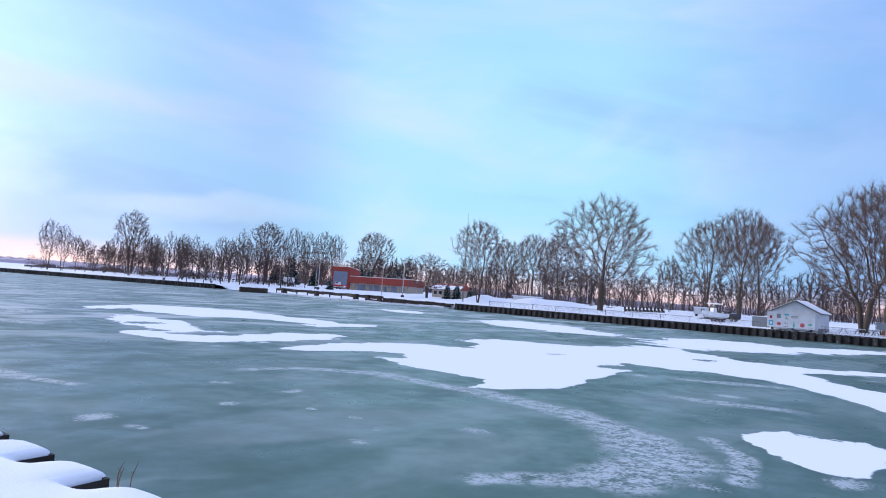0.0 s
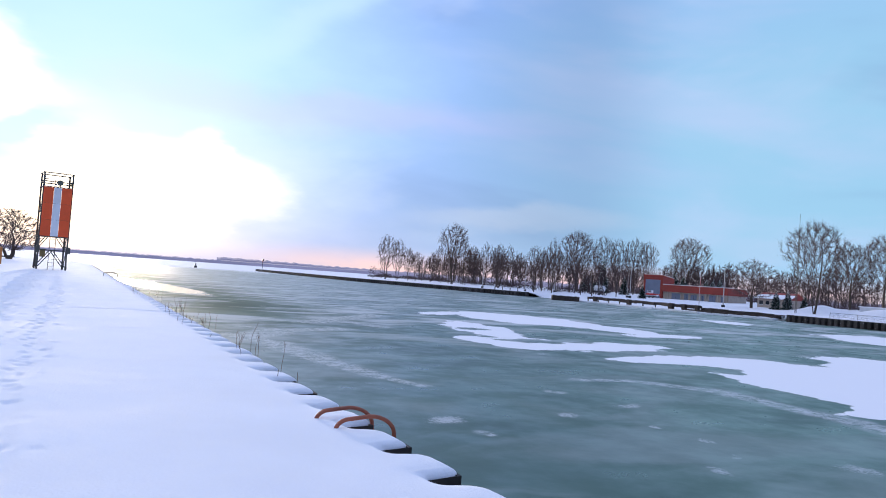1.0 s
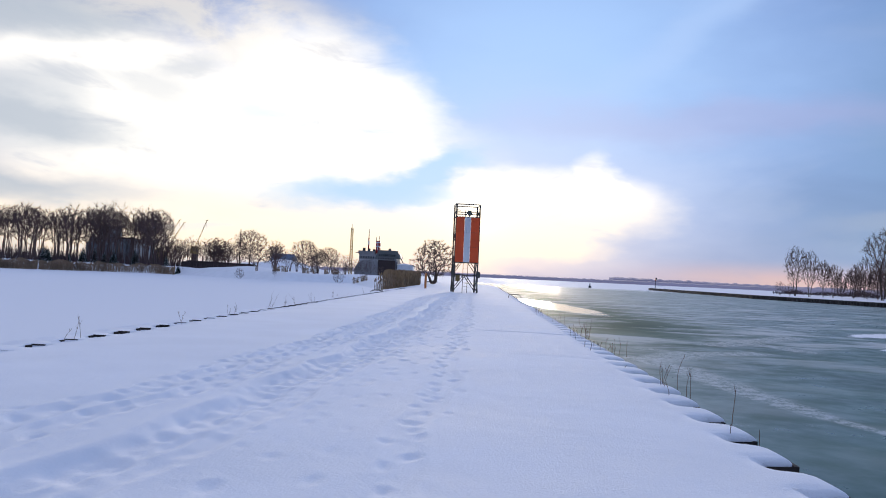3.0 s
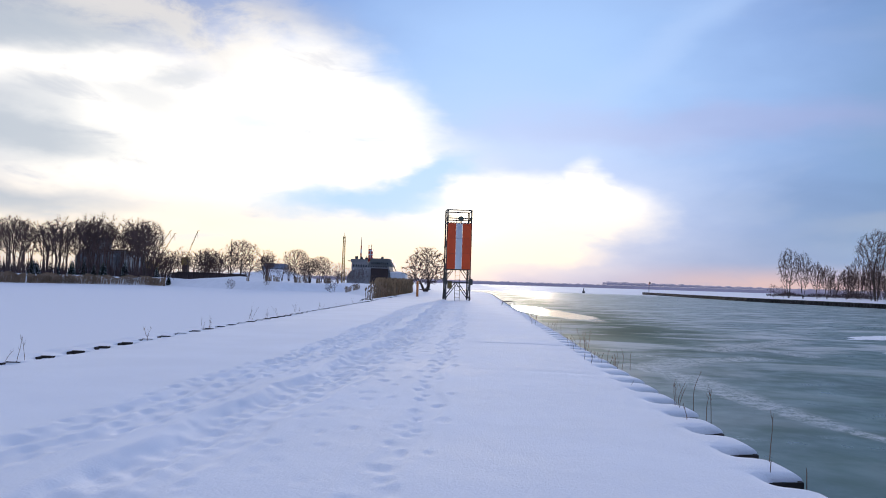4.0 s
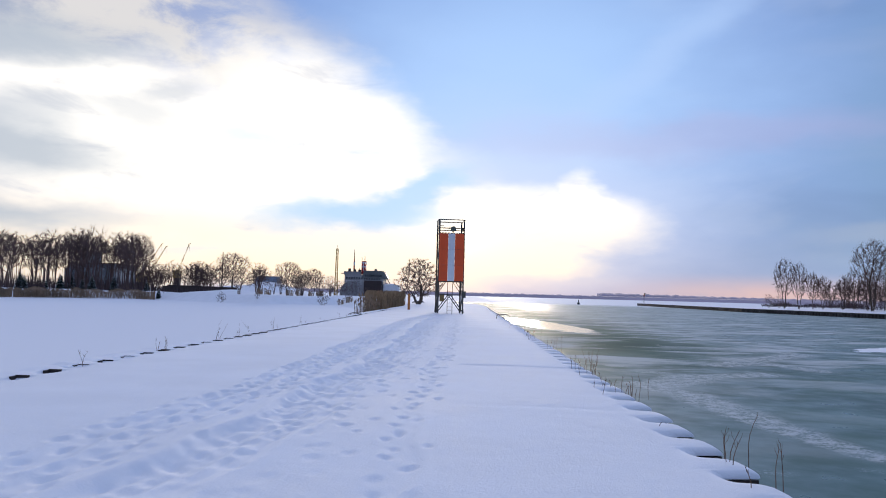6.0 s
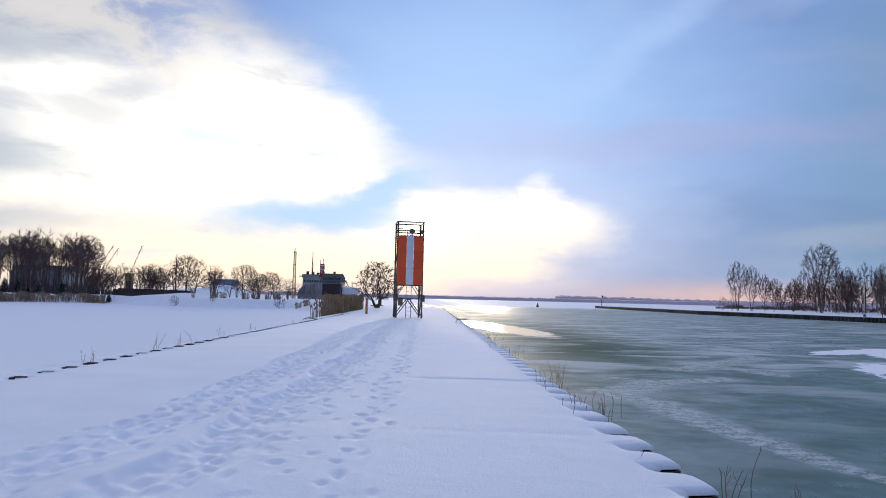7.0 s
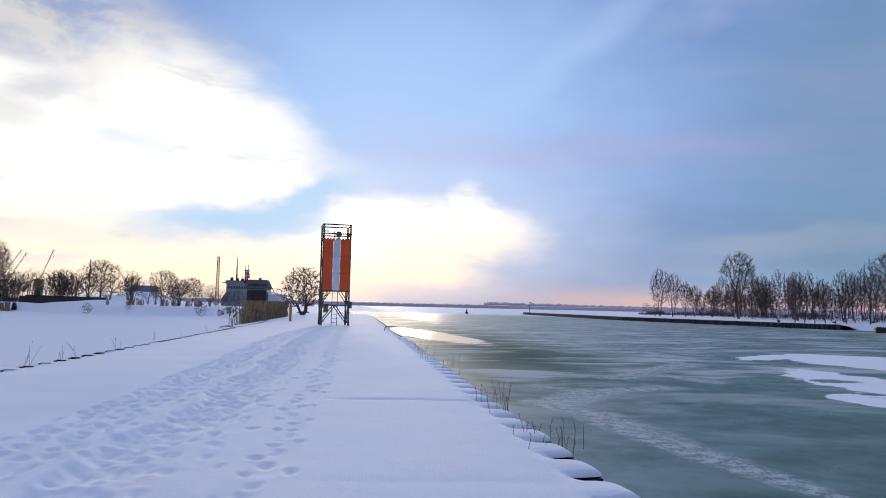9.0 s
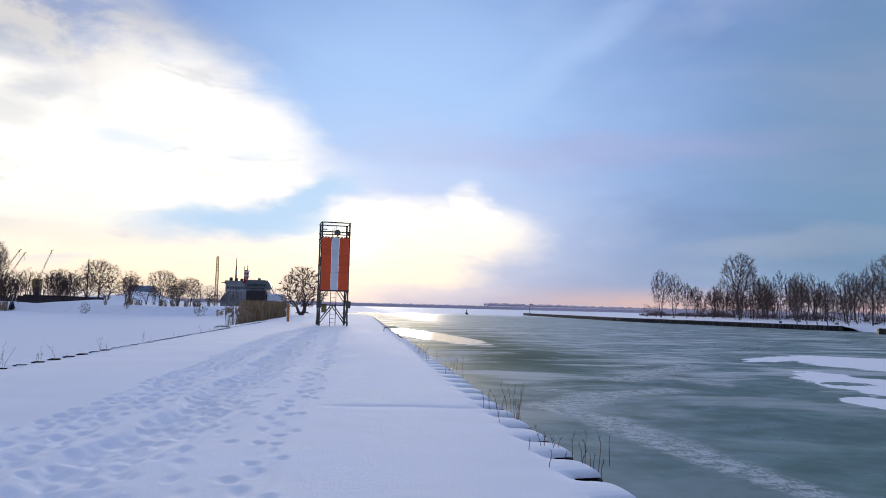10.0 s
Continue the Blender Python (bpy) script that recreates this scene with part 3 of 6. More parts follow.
def pier_band(name, ys, inner):
    step_y = 0.06

    def rim_at(y):
        if name != "pier_snow":
            return y * 0 + X_OUT - 0.16 - 1.4 * smooth(112, 128, y)
        return edge_right(y)
    y0, y1 = ys[0], ys[-1]
    xr = rim_at(ys)
    rim = 1 - (1 - np.linspace(0, 1, 12)) ** 2.0
    xi = X_IN - 0.55
    xs = np.concatenate([inner[None, :] + 0 * xr[:, None], xi + (xr[:, None] - xi) * rim[None, :]], 1)
    yy = np.repeat(ys[:, None], xs.shape[1], 1)
    zs = snow_top(xs, yy)
    if y0 < 60:
        for px, py, a, b, deep in prints:
            if y0 - 0.4 < py < y1 + 0.4:
                i0, i1 = np.searchsorted(ys, (py - 0.45, py + 0.45))
                d = ((xs[i0:i1] - px) / a) ** 2 + ((yy[i0:i1] - py) / b) ** 2
                hole = np.exp(-d ** 1.6)
                zs[i0:i1] += np.minimum(0.0, -deep * hole) + deep * 0.12 * np.exp(-(np.sqrt(d) - 1.6) ** 2 / 0.12)
    away = np.full_like(xs, 9.0)
    for s in range(-8, 9):
        near = rim_at(ys + s * step_y)[:, None]
        away = np.minimum(away, np.sqrt((near - xs) ** 2 + (s * step_y) ** 2))
    t = np.clip(1 - away / 0.24, 0, 1)
    zs = zs - 0.085 * (1 - np.sqrt(np.clip(1 - t ** 2.6, 0, 1)))
    tail = ((yy - PILE0) / PITCH) % 1.0
    zs = zs - 0.085 * smooth(0.45, 0.95, tail) * smooth(X_IN - 0.02, X_IN + 0.16, xs)
    # little hollows where the left piles stand bare
    u = ((yy - LPILE0) / LPITCH) % 1.0
    which = np.floor((yy - LPILE0) / LPITCH)
    big = 0.75 + 0.35 * np.sin(which * 2.7) + 0.2 * np.sin(which * 7.1)
    pit = np.where(u < 0.6, smooth(-0.40, 0.25, u) * smooth(0.38, 0.34, u), smooth(0.60, 1.25, u)) * smooth(LEFT - 0.16, LEFT - 0.08, xs) * smooth(LEFT + 0.30, LEFT + 0.12, xs)
    zs = zs - 0.095 * big * pit * (yy < 72) + 0.03 * smooth(LEFT - 0.2, LEFT - 0.35, xs) * np.sin(u * 3.14)
    ob = sheet(name, xs, yy, zs, SNOW, "deep white snow with boot trails covering the pier", "snow")
    return ob


def spaced(*runs):
    return np.concatenate([np.arange(a, b - 1e-6, step) for a, b, step in runs])


x_last = X_IN - 0.56
pier_band("pier_snow", np.append(spaced((-6, 3, 0.075), (3, 32, 0.042), (32, 46, 0.075)), 46.0), spaced((LEFT - 0.45, LEFT - 0.2, 0.1), (LEFT - 0.2, LEFT + 0.32, 0.04), (LEFT + 0.32, -4.8, 0.1), (-4.8, 0.4, 0.034), (0.4, x_last, 0.1)))
pier_band("pier_snow_middle", np.append(spaced((46.0, 64, 0.08), (64, 76, 0.2)), 76.0), spaced((LEFT - 0.45, -3.8, 0.14), (-3.8, 0.2, 0.06), (0.2, x_last, 0.14)))
pier_band("pier_snow_end", np.append(np.arange(76, 128, 0.5), 128.0), np.linspace(LEFT - 0.45, x_last, 40))

g = Geo().box(LEFT - 0.40, X_IN - 0.2, -30, 126, -2.6, -0.12)
tagged(g.obj("pier_core", WALLBED), "grey fill of the pier under the snow", "pier", "", "structure")


def pile_mesh(name, pitch, out, deep, top, thick=0.035, mat=STEEL):
    """One pair of sheet piles: an out-pan and an in-pan joined by webs. The land lies towards -x."""
    g = Geo()
    line = [(0, 0.0), (0, 0.06 * pitch), (out, 0.16 * pitch), (out, 0.68 * pitch), (0, 0.78 * pitch), (0, pitch)]
    n = len(line)
    for z in (deep, top):
        for off in (0, -thick):
            for a, b in line:
                g.v.append((a + off, b, z))
    for i in range(n - 1):
        g.f += [(i, i + 1, 2 * n + i + 1, 2 * n + i), (n + i + 1, n + i, 3 * n + i, 3 * n + i + 1), (2 * n + i, 2 * n + i + 1, 3 * n + i + 1, 3 * n + i)]
    return g.mesh(name, mat)


def pile_row(label, mesh, count, start, step, pitch_turn, flip=False):
    wall = thing("sheet_pile_wall", label, "pile wall", kind="structure")
    for i in range(count):
        ob = new("sheet_pile", mesh)
        ob.parent = wall
        x, y = start[0] + step[0] * i, start[1] + step[1] * i
        ob.matrix_world = Matrix.Translation((x, y, start[2])) @ pose(0, 0, 0, 0, 0, pitch_turn) @ Matrix.Diagonal((-1.0 if flip else 1.0, 1, 1, 1))
    return wall


near_pile = pile_mesh("near_pile", PITCH, X_OUT - X_IN - 0.04, -2.6, 0.025)
pile_row("dark rusted sheet piles along the snowy pier edge", near_pile, 136, (X_IN + 0.01, PILE0 - 0.13 - 20 * PITCH, 0.0), (0, PITCH), 0)
left_pile = Geo().box(-0.11, 0.12, 0.335, 0.365, -0.5, 0.078).box(-0.13, -0.09, 0.20, 0.365, -0.5, 0.065).box(-0.46, -0.42, -0.05, 0.9, -2.6, 0.0).mesh("left_pile", STEEL)
pile_row("dark sheet pile tops half buried in pier snow", left_pile, 78, (LEFT + 0.01, LPILE0 - 15 * LPITCH, 0.0), (0, LPITCH), 0)

# ---- day-mark tower on the pier ----


def day_mark_tower(at, turn):
    tower = thing("daymark_tower", "open steel tower with orange and white daymark boards", "tower", at, turn)
    half, top = 1.0, 7.45

    def angle_iron(a, b, w=0.09, sx=1, sy=1):
        g = Geo()
        a, b = Vector(a), Vector(b)
        t = 0.014
        if abs(a.x - b.x) < 0.01 and abs(a.y - b.y) < 0.01:
            g.box(min(0, sx * w), max(0, sx * w), min(0, sy * t), max(0, sy * t), 0, b.z - a.z, Matrix.Translation(a))
            g.box(min(0, sx * t), max(0, sx * t), min(0, sy * w), max(0, sy * w), 0, b.z - a.z, Matrix.Translation(a))
        else:
            g.beam(a, b, w, t).beam(a, b, t, w)
        return g

    for sx in (-1, 1):
        for sy in (-1, 1):
            leg = angle_iron((sx * half, sy * half, 0), (sx * half, sy * half, top), 0.12, -sx, -sy).obj("leg", GALV, tower)
            Geo().box(sx * half - 0.16, sx * half + 0.16, sy * half - 0.16, sy * half + 0.16, -0.05, 0.05).obj("base_plate", GALV, leg)
    for z in (1.55, 2.6, 4.5, 6.78, top):
        for s in (-1, 1):
            angle_iron((-half, s * half, z), (half, s * half, z), 0.08).obj("rail", GALV, tower)
            angle_iron((s * half, -half, z), (s * half, half, z), 0.08).obj("rail", GALV, tower)
    for s in (-1, 1):
        for e in (-1, 1):
            angle_iron((0, s * half, 1.55), (e * half, s * half, 0.15), 0.07).obj("brace", GALV, tower)
            angle_iron((s * half, 0, 1.55), (s * half, e * half, 0.15), 0.07).obj("brace", GALV, tower)
            angle_iron((e * half, s * half, 1.62), (e * 0.25, s * half, 2.75), 0.06).obj("brace", GALV, tower)
            angle_iron((s * half, e * half, 1.62), (s * half, e * 0.25, 2.75), 0.06).obj("brace", GALV, tower)
    for e in (-1, 1):
        for z0 in (2.6, 4.5):
            angle_iron((e * half, -half * 0.9, z0), (e * half, half * 0.9, z0 + 1.9), 0.05).obj("brace", GALV, tower)
        Geo().box(e * half - 0.16, e * half + 0.16, -half - 0.02, -half + 0.06, 1.35, 1.85).obj("gusset_plate", GALV, tower)
    # boards: three rows of an orange, a white and an orange panel
    z_rows = (2.62, 3.88, 5.12, 6.36)
    for i in range(3):
        for x0, x1, mat in ((-0.93, -0.275, ORANGE), (-0.265, 0.235, WHITE), (0.245, 0.93, ORANGE)):
            g = Geo().box(x0, x1, -half - 0.075, -half - 0.045, z_rows[i] + 0.004, z_rows[i + 1] - 0.008)
            panel = g.obj("panel", mat, tower, "white daymark panel" if mat is WHITE else "orange-red daymark panel")
            if i < 2 and mat is WHITE:
                Geo().tube([(-0.02, -half - 0.08, z_rows[i + 1] - 0.03), (-0.02, -half - 0.13, z_rows[i + 1] - 0.03)], 0.045, 10).obj("stud", WHITE, panel)
    for i in range(1, 3):
        Geo().box(-0.93, 0.93, -half - 0.044, -half - 0.005, z_rows[i] - 0.05, z_rows[i] + 0.05).obj("batten", GALV, tower)
    # ladder
    for x in (-0.19, 0.19):
        Geo().beam((x, -half * 0.55, 0), (x, -half * 0.55, 7.0), 0.045, 0.02).obj("ladder_stile", GALV, tower)
    for i in range(22):
        Geo().tube([(-0.19, -half * 0.55, 0.3 + 0.3 * i), (0.19, -half * 0.55, 0.3 + 0.3 * i)], 0.012, 5).obj("ladder_rung", GALV, tower)
    # platform, lamp, box
    for i in range(9):
        Geo().box(-0.95 + i * 0.22, -0.80 + i * 0.22, -0.9, 0.9, 6.40, 6.44).obj("platform_slat", GALV, tower)
    lamp = Geo().tube([(0.09, -0.92, 6.72), (0.09, -0.97, 6.72), (0.09, -1.12, 6.72), (0.09, -1.16, 6.72)], [0.12, 0.20, 0.215, 0.20], 20).obj("lantern", LENS, tower, "round grey-green lantern drum", True)
    Geo().tube([(0.09, -0.9, 6.40), (0.09, -0.9, 6.72), (0.09, -0.96, 6.72)], 0.03, 8).obj("bracket", GALV, lamp)
    Geo().tube([(0.09, -1.165, 6.72), (0.09, -1.18, 6.72)], [0.17, 0.16], 20).obj("lens", LENS, lamp)
    for x, h in ((-0.12, 7.15), (0.02, 7.2)):
        Geo().tube([(x, -0.8, 6.44), (x, -0.8, h)], 0.012, 5).obj("rod", GALV, tower)
    Geo().box(-0.95, -0.60, -0.96, -0.90, 6.92, 6.98).obj("bracket_arm", GALV, tower)
    Geo().box(0.80, 0.92, -0.98, -0.9, 6.55, 6.85).obj("sensor_box", BOXPAINT, tower)
    box = Geo().box(-0.80, -0.46, -0.92, -0.66, 1.02, 1.60).obj("battery_box", BOXPAINT, tower, "ochre metal battery box")
    Geo().box(-0.82, -0.44, -0.94, -0.64, 1.60, 1.63).obj("lid", BOXPAINT, box)
    return tower


tower = day_mark_tower((-1.27, 62.9, 0.06), 7.0)
tower.scale = (1.0, 1.0, 0.965)

# ---- marker post, ladder handrails, weeds ----
post = thing("marker_post", "short square orange marker post in the snow", "post", (-5.1, 72, 0.02))
Geo().box(-0.10, 0.10, -0.10, 0.10, -0.05, 1.46).obj("shaft", POSTPAINT, post)
Geo().prism([(-0.11, 1.46), (0.11, 1.46), (0.0, 1.54)], -0.11, 0.11).obj("cap", POSTPAINT, post)


def handrail(at, turn, reach=0.62, high=0.14, mat=RUST, label="bent rust-red pipe handrail over the pier edge"):
    rail = thing("ladder_handrail", label, "handrail", at, turn, "ladder handrails")
    pts = [(-reach, 0, -0.06)]
    for i in range(7):
        t = math.pi * (1 - i / 6 * 0.5)
        pts.append((-reach + 0.14 + 0.14 * math.cos(t), 0, high - 0.12 + 0.12 * math.sin(t)))
    for i in range(9):
        t = math.pi / 2 * (1 - i / 8)
        pts.append((reach - 0.30 + 0.26 * math.cos(t), 0, high - 0.16 + 0.18 * math.sin(t)))
    pts.append((reach + 0.02, 0, -0.9))
    Geo().tube(pts, 0.020, 10).obj("pipe", mat, rail, "", True)
    return rail

# ---- plants ----


def colony(rnd, high, plan, stems):
    """Branch nodes of one tree that grows towards random points inside its crown: places, parents."""
    seed = np.random.RandomState(rnd.randrange(1 << 30))
    zs, rs = zip(*plan["profile"])
    step = high * plan["step"]
    lobes = seed.uniform(0, 6.283, 4)
    pts = []
    while len(pts) < plan["points"]:
        z, a = seed.uniform(zs[0], zs[-1]), seed.uniform(0, 6.283)
        r = float(np.interp(z, zs, rs)) * (0.88 + 0.13 * math.sin(3 * a + lobes[0] + 5 * z) + 0.10 * math.sin(5 * a + lobes[1] - 9 * z))
        if seed.rand() * max(rs) ** 1.6 > r ** 1.6:
            continue
        q = r * seed.rand() ** 0.55
        pts.append((q * math.cos(a), q * math.sin(a), z))
    pts = np.array(pts) * high
    at, up = [], []
    for s in range(stems):
        a = 6.283 * s / stems + seed.uniform(-0.5, 0.5)
        tilt = plan["tilt"] if stems > 1 else 0.03
        p = np.array([math.cos(a), math.sin(a), 0]) * 0.012 * high * (stems > 1)
        last = -1
        for i in range(max(3, int(plan["bole"] * high / step * seed.uniform(0.85, 1.15)))):
            at.append(p)
            up.append(last)
            last = len(at) - 1
            p = p + np.array([math.cos(a) * tilt + seed.normal(0, 0.06), math.sin(a) * tilt + seed.normal(0, 0.06), 1.0]) * step
    best, who = np.full(len(pts), 1e9), np.zeros(len(pts), int)
    fresh, kids = list(range(len(at))), {}
    for turn in range(150):
        d = np.linalg.norm(pts[:, None] - np.array([at[i] for i in fresh])[None], axis=2)
        j = d.argmin(1)
        near = d[np.arange(len(pts)), j]
        better = near < best
        who[better], best[better] = np.array(fresh)[j[better]], near[better]
        keep = best > 1.7 * step
        pts, best, who = pts[keep], best[keep], who[keep]
        if not len(pts):
            break
        fresh = []
        pull = best < (11 if turn < 25 else 5) * step
        for i in np.unique(who[pull]):
            if kids.get(i, 0) > 2:
                continue
            way = pts[pull & (who == i)] - at[i]
            way = (way / np.linalg.norm(way, axis=1)[:, None]).mean(0)
            way = way / (np.linalg.norm(way) + 1e-6)
            if up[i] >= 0:
                old = at[i] - at[up[i]]
                old = old / np.linalg.norm(old)
                if way @ old < -0.1:
                    continue
                way = way + plan["stiff"] * old
            way = way + seed.normal(0, plan["wobble"], 3) + np.array([0, 0, plan["rise"]])
            at.append(at[i] + way / np.linalg.norm(way) * step)
            up.append(int(i))
            kids[i] = kids.get(i, 0) + 1
            fresh.append(len(at) - 1)
        if not fresh or len(at) > plan["points"] * 5:
            break
    return np.array(at), up


def tree_meshes(seed, high, plan, stems=1, bark=BARK, twig=TWIG, snowy=False):
    """Trunk and crown meshes of one bare tree, its top at the height given."""
    rnd = random.Random(seed)
    at, up = colony(rnd, high, plan, stems)
    n = len(at)
    leaves, sons = np.zeros(n), [[] for _ in range(n)]
    for i in range(n - 1, -1, -1):
        leaves[i] = max(leaves[i], 1)
        if up[i] >= 0:
            leaves[up[i]] += leaves[i]
            sons[up[i]].append(i)
    soft = at.copy()
    for i in range(n):
        if up[i] >= 0 and sons[i]:
            soft[i] = 0.5 * at[i] + 0.25 * at[up[i]] + 0.25 * at[max(sons[i], key=lambda q: leaves[q])]
    at = soft * (high / (soft[:, 2].max() + 0.02 * high))
    tip = plan["twig"]
    size = leaves ** 0.62
    full = size.max()
    size = tip + (size - 1) / max(full - 1, 1) * (plan["girth"] * high / max(1, stems) ** 0.4 - tip)
    t, c, w = Geo(), Geo(), Geo()
    starts = [i for i in range(n) if up[i] < 0]
    while starts:
        i = starts.pop()
        path = [i] if up[i] < 0 else [up[i], i]
        while sons[i]:
            order = sorted(sons[i], key=lambda q: -leaves[q])
            starts += order[1:]
            i = order[0]
            path.append(i)
        radii = [float(size[q]) for q in path]
        if up[path[0]] >= 0 or len(path) > 1 and leaves[path[0]] > leaves[path[1]] * 2:
            radii[0] = radii[1]
        if radii[0] < 2.5 * tip and len(path) > 3:
            path, radii = path[:-1:2] + path[-1:], radii[:-1:2] + radii[-1:]
        pts = [Vector(at[q]) for q in path]
        root = up[path[0]] < 0
        if root:
            pts.insert(0, pts[0] - Vector((0, 0, 0.03 * high)))
            radii.insert(0, radii[0] * 1.25)
        thick = radii[0] > 0.3 * plan["girth"] * high
        (t if thick else c).tube(pts, radii, plan["ring"][0] if thick else plan["ring"][1] if radii[0] > 4 * tip else 3, root)
        if snowy and radii[0] > 3 * tip:
            for a, b, r in zip(pts, pts[1:], radii[1:]):
                if r > 2.2 * tip and abs((b - a).normalized().z) < 0.72:
                    w.tube([a + Vector((0, 0, r * 0.8)), b + Vector((0, 0, r * 0.8))], [r * 0.62, r * 0.55], 4, False)
    reach = plan["spray"] * high
    for i in range(n):
        if leaves[i] > 5 or up[i] < 0:
            continue
        p, way = Vector(at[i]), Vector(at[i] - at[up[i]]).normalized()
        axis = Vector((p.x, p.y, 0.3 * (p.z - 0.5 * high))) / (0.3 * high)
        for j in range(plan["twigs"] + (2 if not sons[i] else 0)):
            d = (way * 0.6 + axis * 0.45 + Vector((rnd.gauss(0, 0.45), rnd.gauss(0, 0.45), rnd.gauss(0.30, 0.32)))).normalized()
            q = p + d * reach * rnd.uniform(0.45, 1.2)
            side = Matrix.Rotation(rnd.uniform(0, 6.283), 3, d) @ d.orthogonal().normalized() * tip * plan["fine"]
            b = p.lerp(Vector(at[up[i]]), rnd.random())
            o = len(c.v)
            c.v += [tuple(b - side), tuple(b + side), tuple(q)]
            c.f.append((o, o + 1, o + 2))
    made = t.mesh("trunk", bark, True), c.mesh("crown", twig)
    return made + (w.mesh("limb_snow", SNOW, True),) if snowy else made


# crowns as height and radius in shares of the tree's height
VASE = dict(profile=((0.26, 0.06), (0.42, 0.24), (0.60, 0.35), (0.78, 0.36), (0.92, 0.25), (1.0, 0.08)), points=1500, step=0.0175, bole=0.24, tilt=0.16, girth=0.0165, twig=0.012, fine=1.15, wobble=0.10, rise=0.16, stiff=0.75, spray=0.075, twigs=9, ring=(8, 5))
WIDE = dict(VASE, profile=((0.20, 0.22), (0.34, 0.42), (0.52, 0.50), (0.72, 0.46), (0.88, 0.32), (1.0, 0.10)), bole=0.22, girth=0.026, rise=0.12, wobble=0.13, points=1800)
OVAL = dict(VASE, profile=((0.18, 0.05), (0.36, 0.18), (0.60, 0.25), (0.82, 0.22), (0.95, 0.12), (1.0, 0.04)), bole=0.20, tilt=0.14, rise=0.16, girth=0.014, points=1000, step=0.02)
CROWN = dict(VASE, profile=((0.36, 0.06), (0.50, 0.19), (0.68, 0.27), (0.84, 0.25), (0.95, 0.15), (1.0, 0.06)), bole=0.36, tilt=0.07, girth=0.016, points=900)
SLIM = dict(VASE, profile=((0.22, 0.06), (0.42, 0.17), (0.66, 0.20), (0.86, 0.14), (1.0, 0.04)), bole=0.30, girth=0.012, points=600, step=0.024)
BROOM = dict(VASE, profile=((0.24, 0.05), (0.50, 0.15), (0.72, 0.21), (0.90, 0.19), (1.0, 0.09)), bole=0.30, tilt=0.10, girth=0.011, rise=0.16)
SHRUB = dict(VASE, profile=((0.08, 0.26), (0.36, 0.44), (0.66, 0.44), (0.88, 0.30), (1.0, 0.12)), bole=0.14, tilt=0.45, girth=0.013, points=260, step=0.035, spray=0.10)
DOME = dict(WIDE, fine=0.9, profile=((0.16, 0.24), (0.30, 0.50), (0.55, 0.56), (0.78, 0.44), (0.94, 0.24), (1.0, 0.10)), bole=0.12, tilt=0.5, girth=0.05, twig=0.008, points=1500, spray=0.07)
LIGHT = dict(points=240, step=0.032, spray=0.095, twigs=6, twig=0.016, fine=1.4, ring=(5, 3))
THIN = dict(points=80, step=0.045, spray=0.14, twigs=5, twig=0.020, fine=1.6, ring=(4, 3))


def bare_tree(meshes, at, scale, turn, label, group="", lean=0.0, wide=1.0):
    tree = new("tree")
    tree.matrix_world = pose(*at, lean, 0, turn) @ Matrix.Diagonal((scale * wide, scale * wide, scale, 1))
    tagged(tree, label, "tree", group)
    for name, me in zip(("trunk", "crown", "limb_snow"), meshes):
        ob = new(name, me)
        ob.parent = tree
        if name == "limb_snow":
            tagged(ob, "", "", "", "stuff")
    return tree


def spruce_meshes(seed, high, wide):
    rnd = random.Random(seed)
    t, c, w = Geo(), Geo(), Geo()
    t.tube([(0, 0, -0.2), (0, 0, high * 0.97)], [high * 0.016, 0.02], 6)
    z = high * 0.06
    while z < high * 0.985:
        f = 1 - z / high
        reach = wide * (f ** 0.85) * rnd.uniform(0.85, 1.1) + 0.08
        for j in range(int(8 + 12 * f)):
            a = rnd.uniform(0, 6.283)
            r = reach * rnd.uniform(0.7, 1.1)
            drop = r * rnd.uniform(0.15, 0.42)
            ca, sa = math.cos(a), math.sin(a)
            root, tip = Vector((0, 0, z)), Vector((ca * r, sa * r, z - drop))
            for s in range(5):
                t0 = 0.2 + 0.16 * s
                m = root.lerp(tip, t0)
                e = root.lerp(tip, t0 + 0.24)
                wd = r * 0.30 * (1.1 - t0)
                sx, sy = -sa * wd, ca * wd
                o = len(c.v)
                c.v += [tuple(m), (e.x + sx, e.y + sy, e.z - wd * 0.9), tuple(e + Vector((0, 0, 0.04))), (e.x - sx, e.y - sy, e.z - wd * 0.9)]
                c.f += [(o, o + 1, o + 2), (o, o + 2, o + 3)]
                if rnd.random() < 0.22:
                    o = len(w.v)
                    w.v += [(m.x, m.y, m.z + 0.04), (e.x + sx * 0.6, e.y + sy * 0.6, e.z - wd * 0.4 + 0.04), (e.x, e.y, e.z + 0.09), (e.x - sx * 0.6, e.y - sy * 0.6, e.z - wd * 0.4 + 0.04)]
                    w.f += [(o, o + 1, o + 2), (o, o + 2, o + 3)]
        z += high * 0.032 * rnd.uniform(0.8, 1.2)
    return t.mesh("trunk", BARK), c.mesh("needles", NEEDLE), w.mesh("snow_cover", SNOW)


def spruce(meshes, at, scale, turn, label, wide=1.0):
    tree = new("spruce")
    tree.matrix_world = pose(*at, 0, 0, turn) @ Matrix.Diagonal((scale * wide, scale * wide, scale, 1))
    tagged(tree, label, "spruce", "snow-dusted spruces")
    for name, me in zip(("trunk", "needles", "snow"), meshes):
        ob = new(name, me)
        ob.parent = tree
        if name == "snow":
            tagged(ob, "", "", "", "stuff")


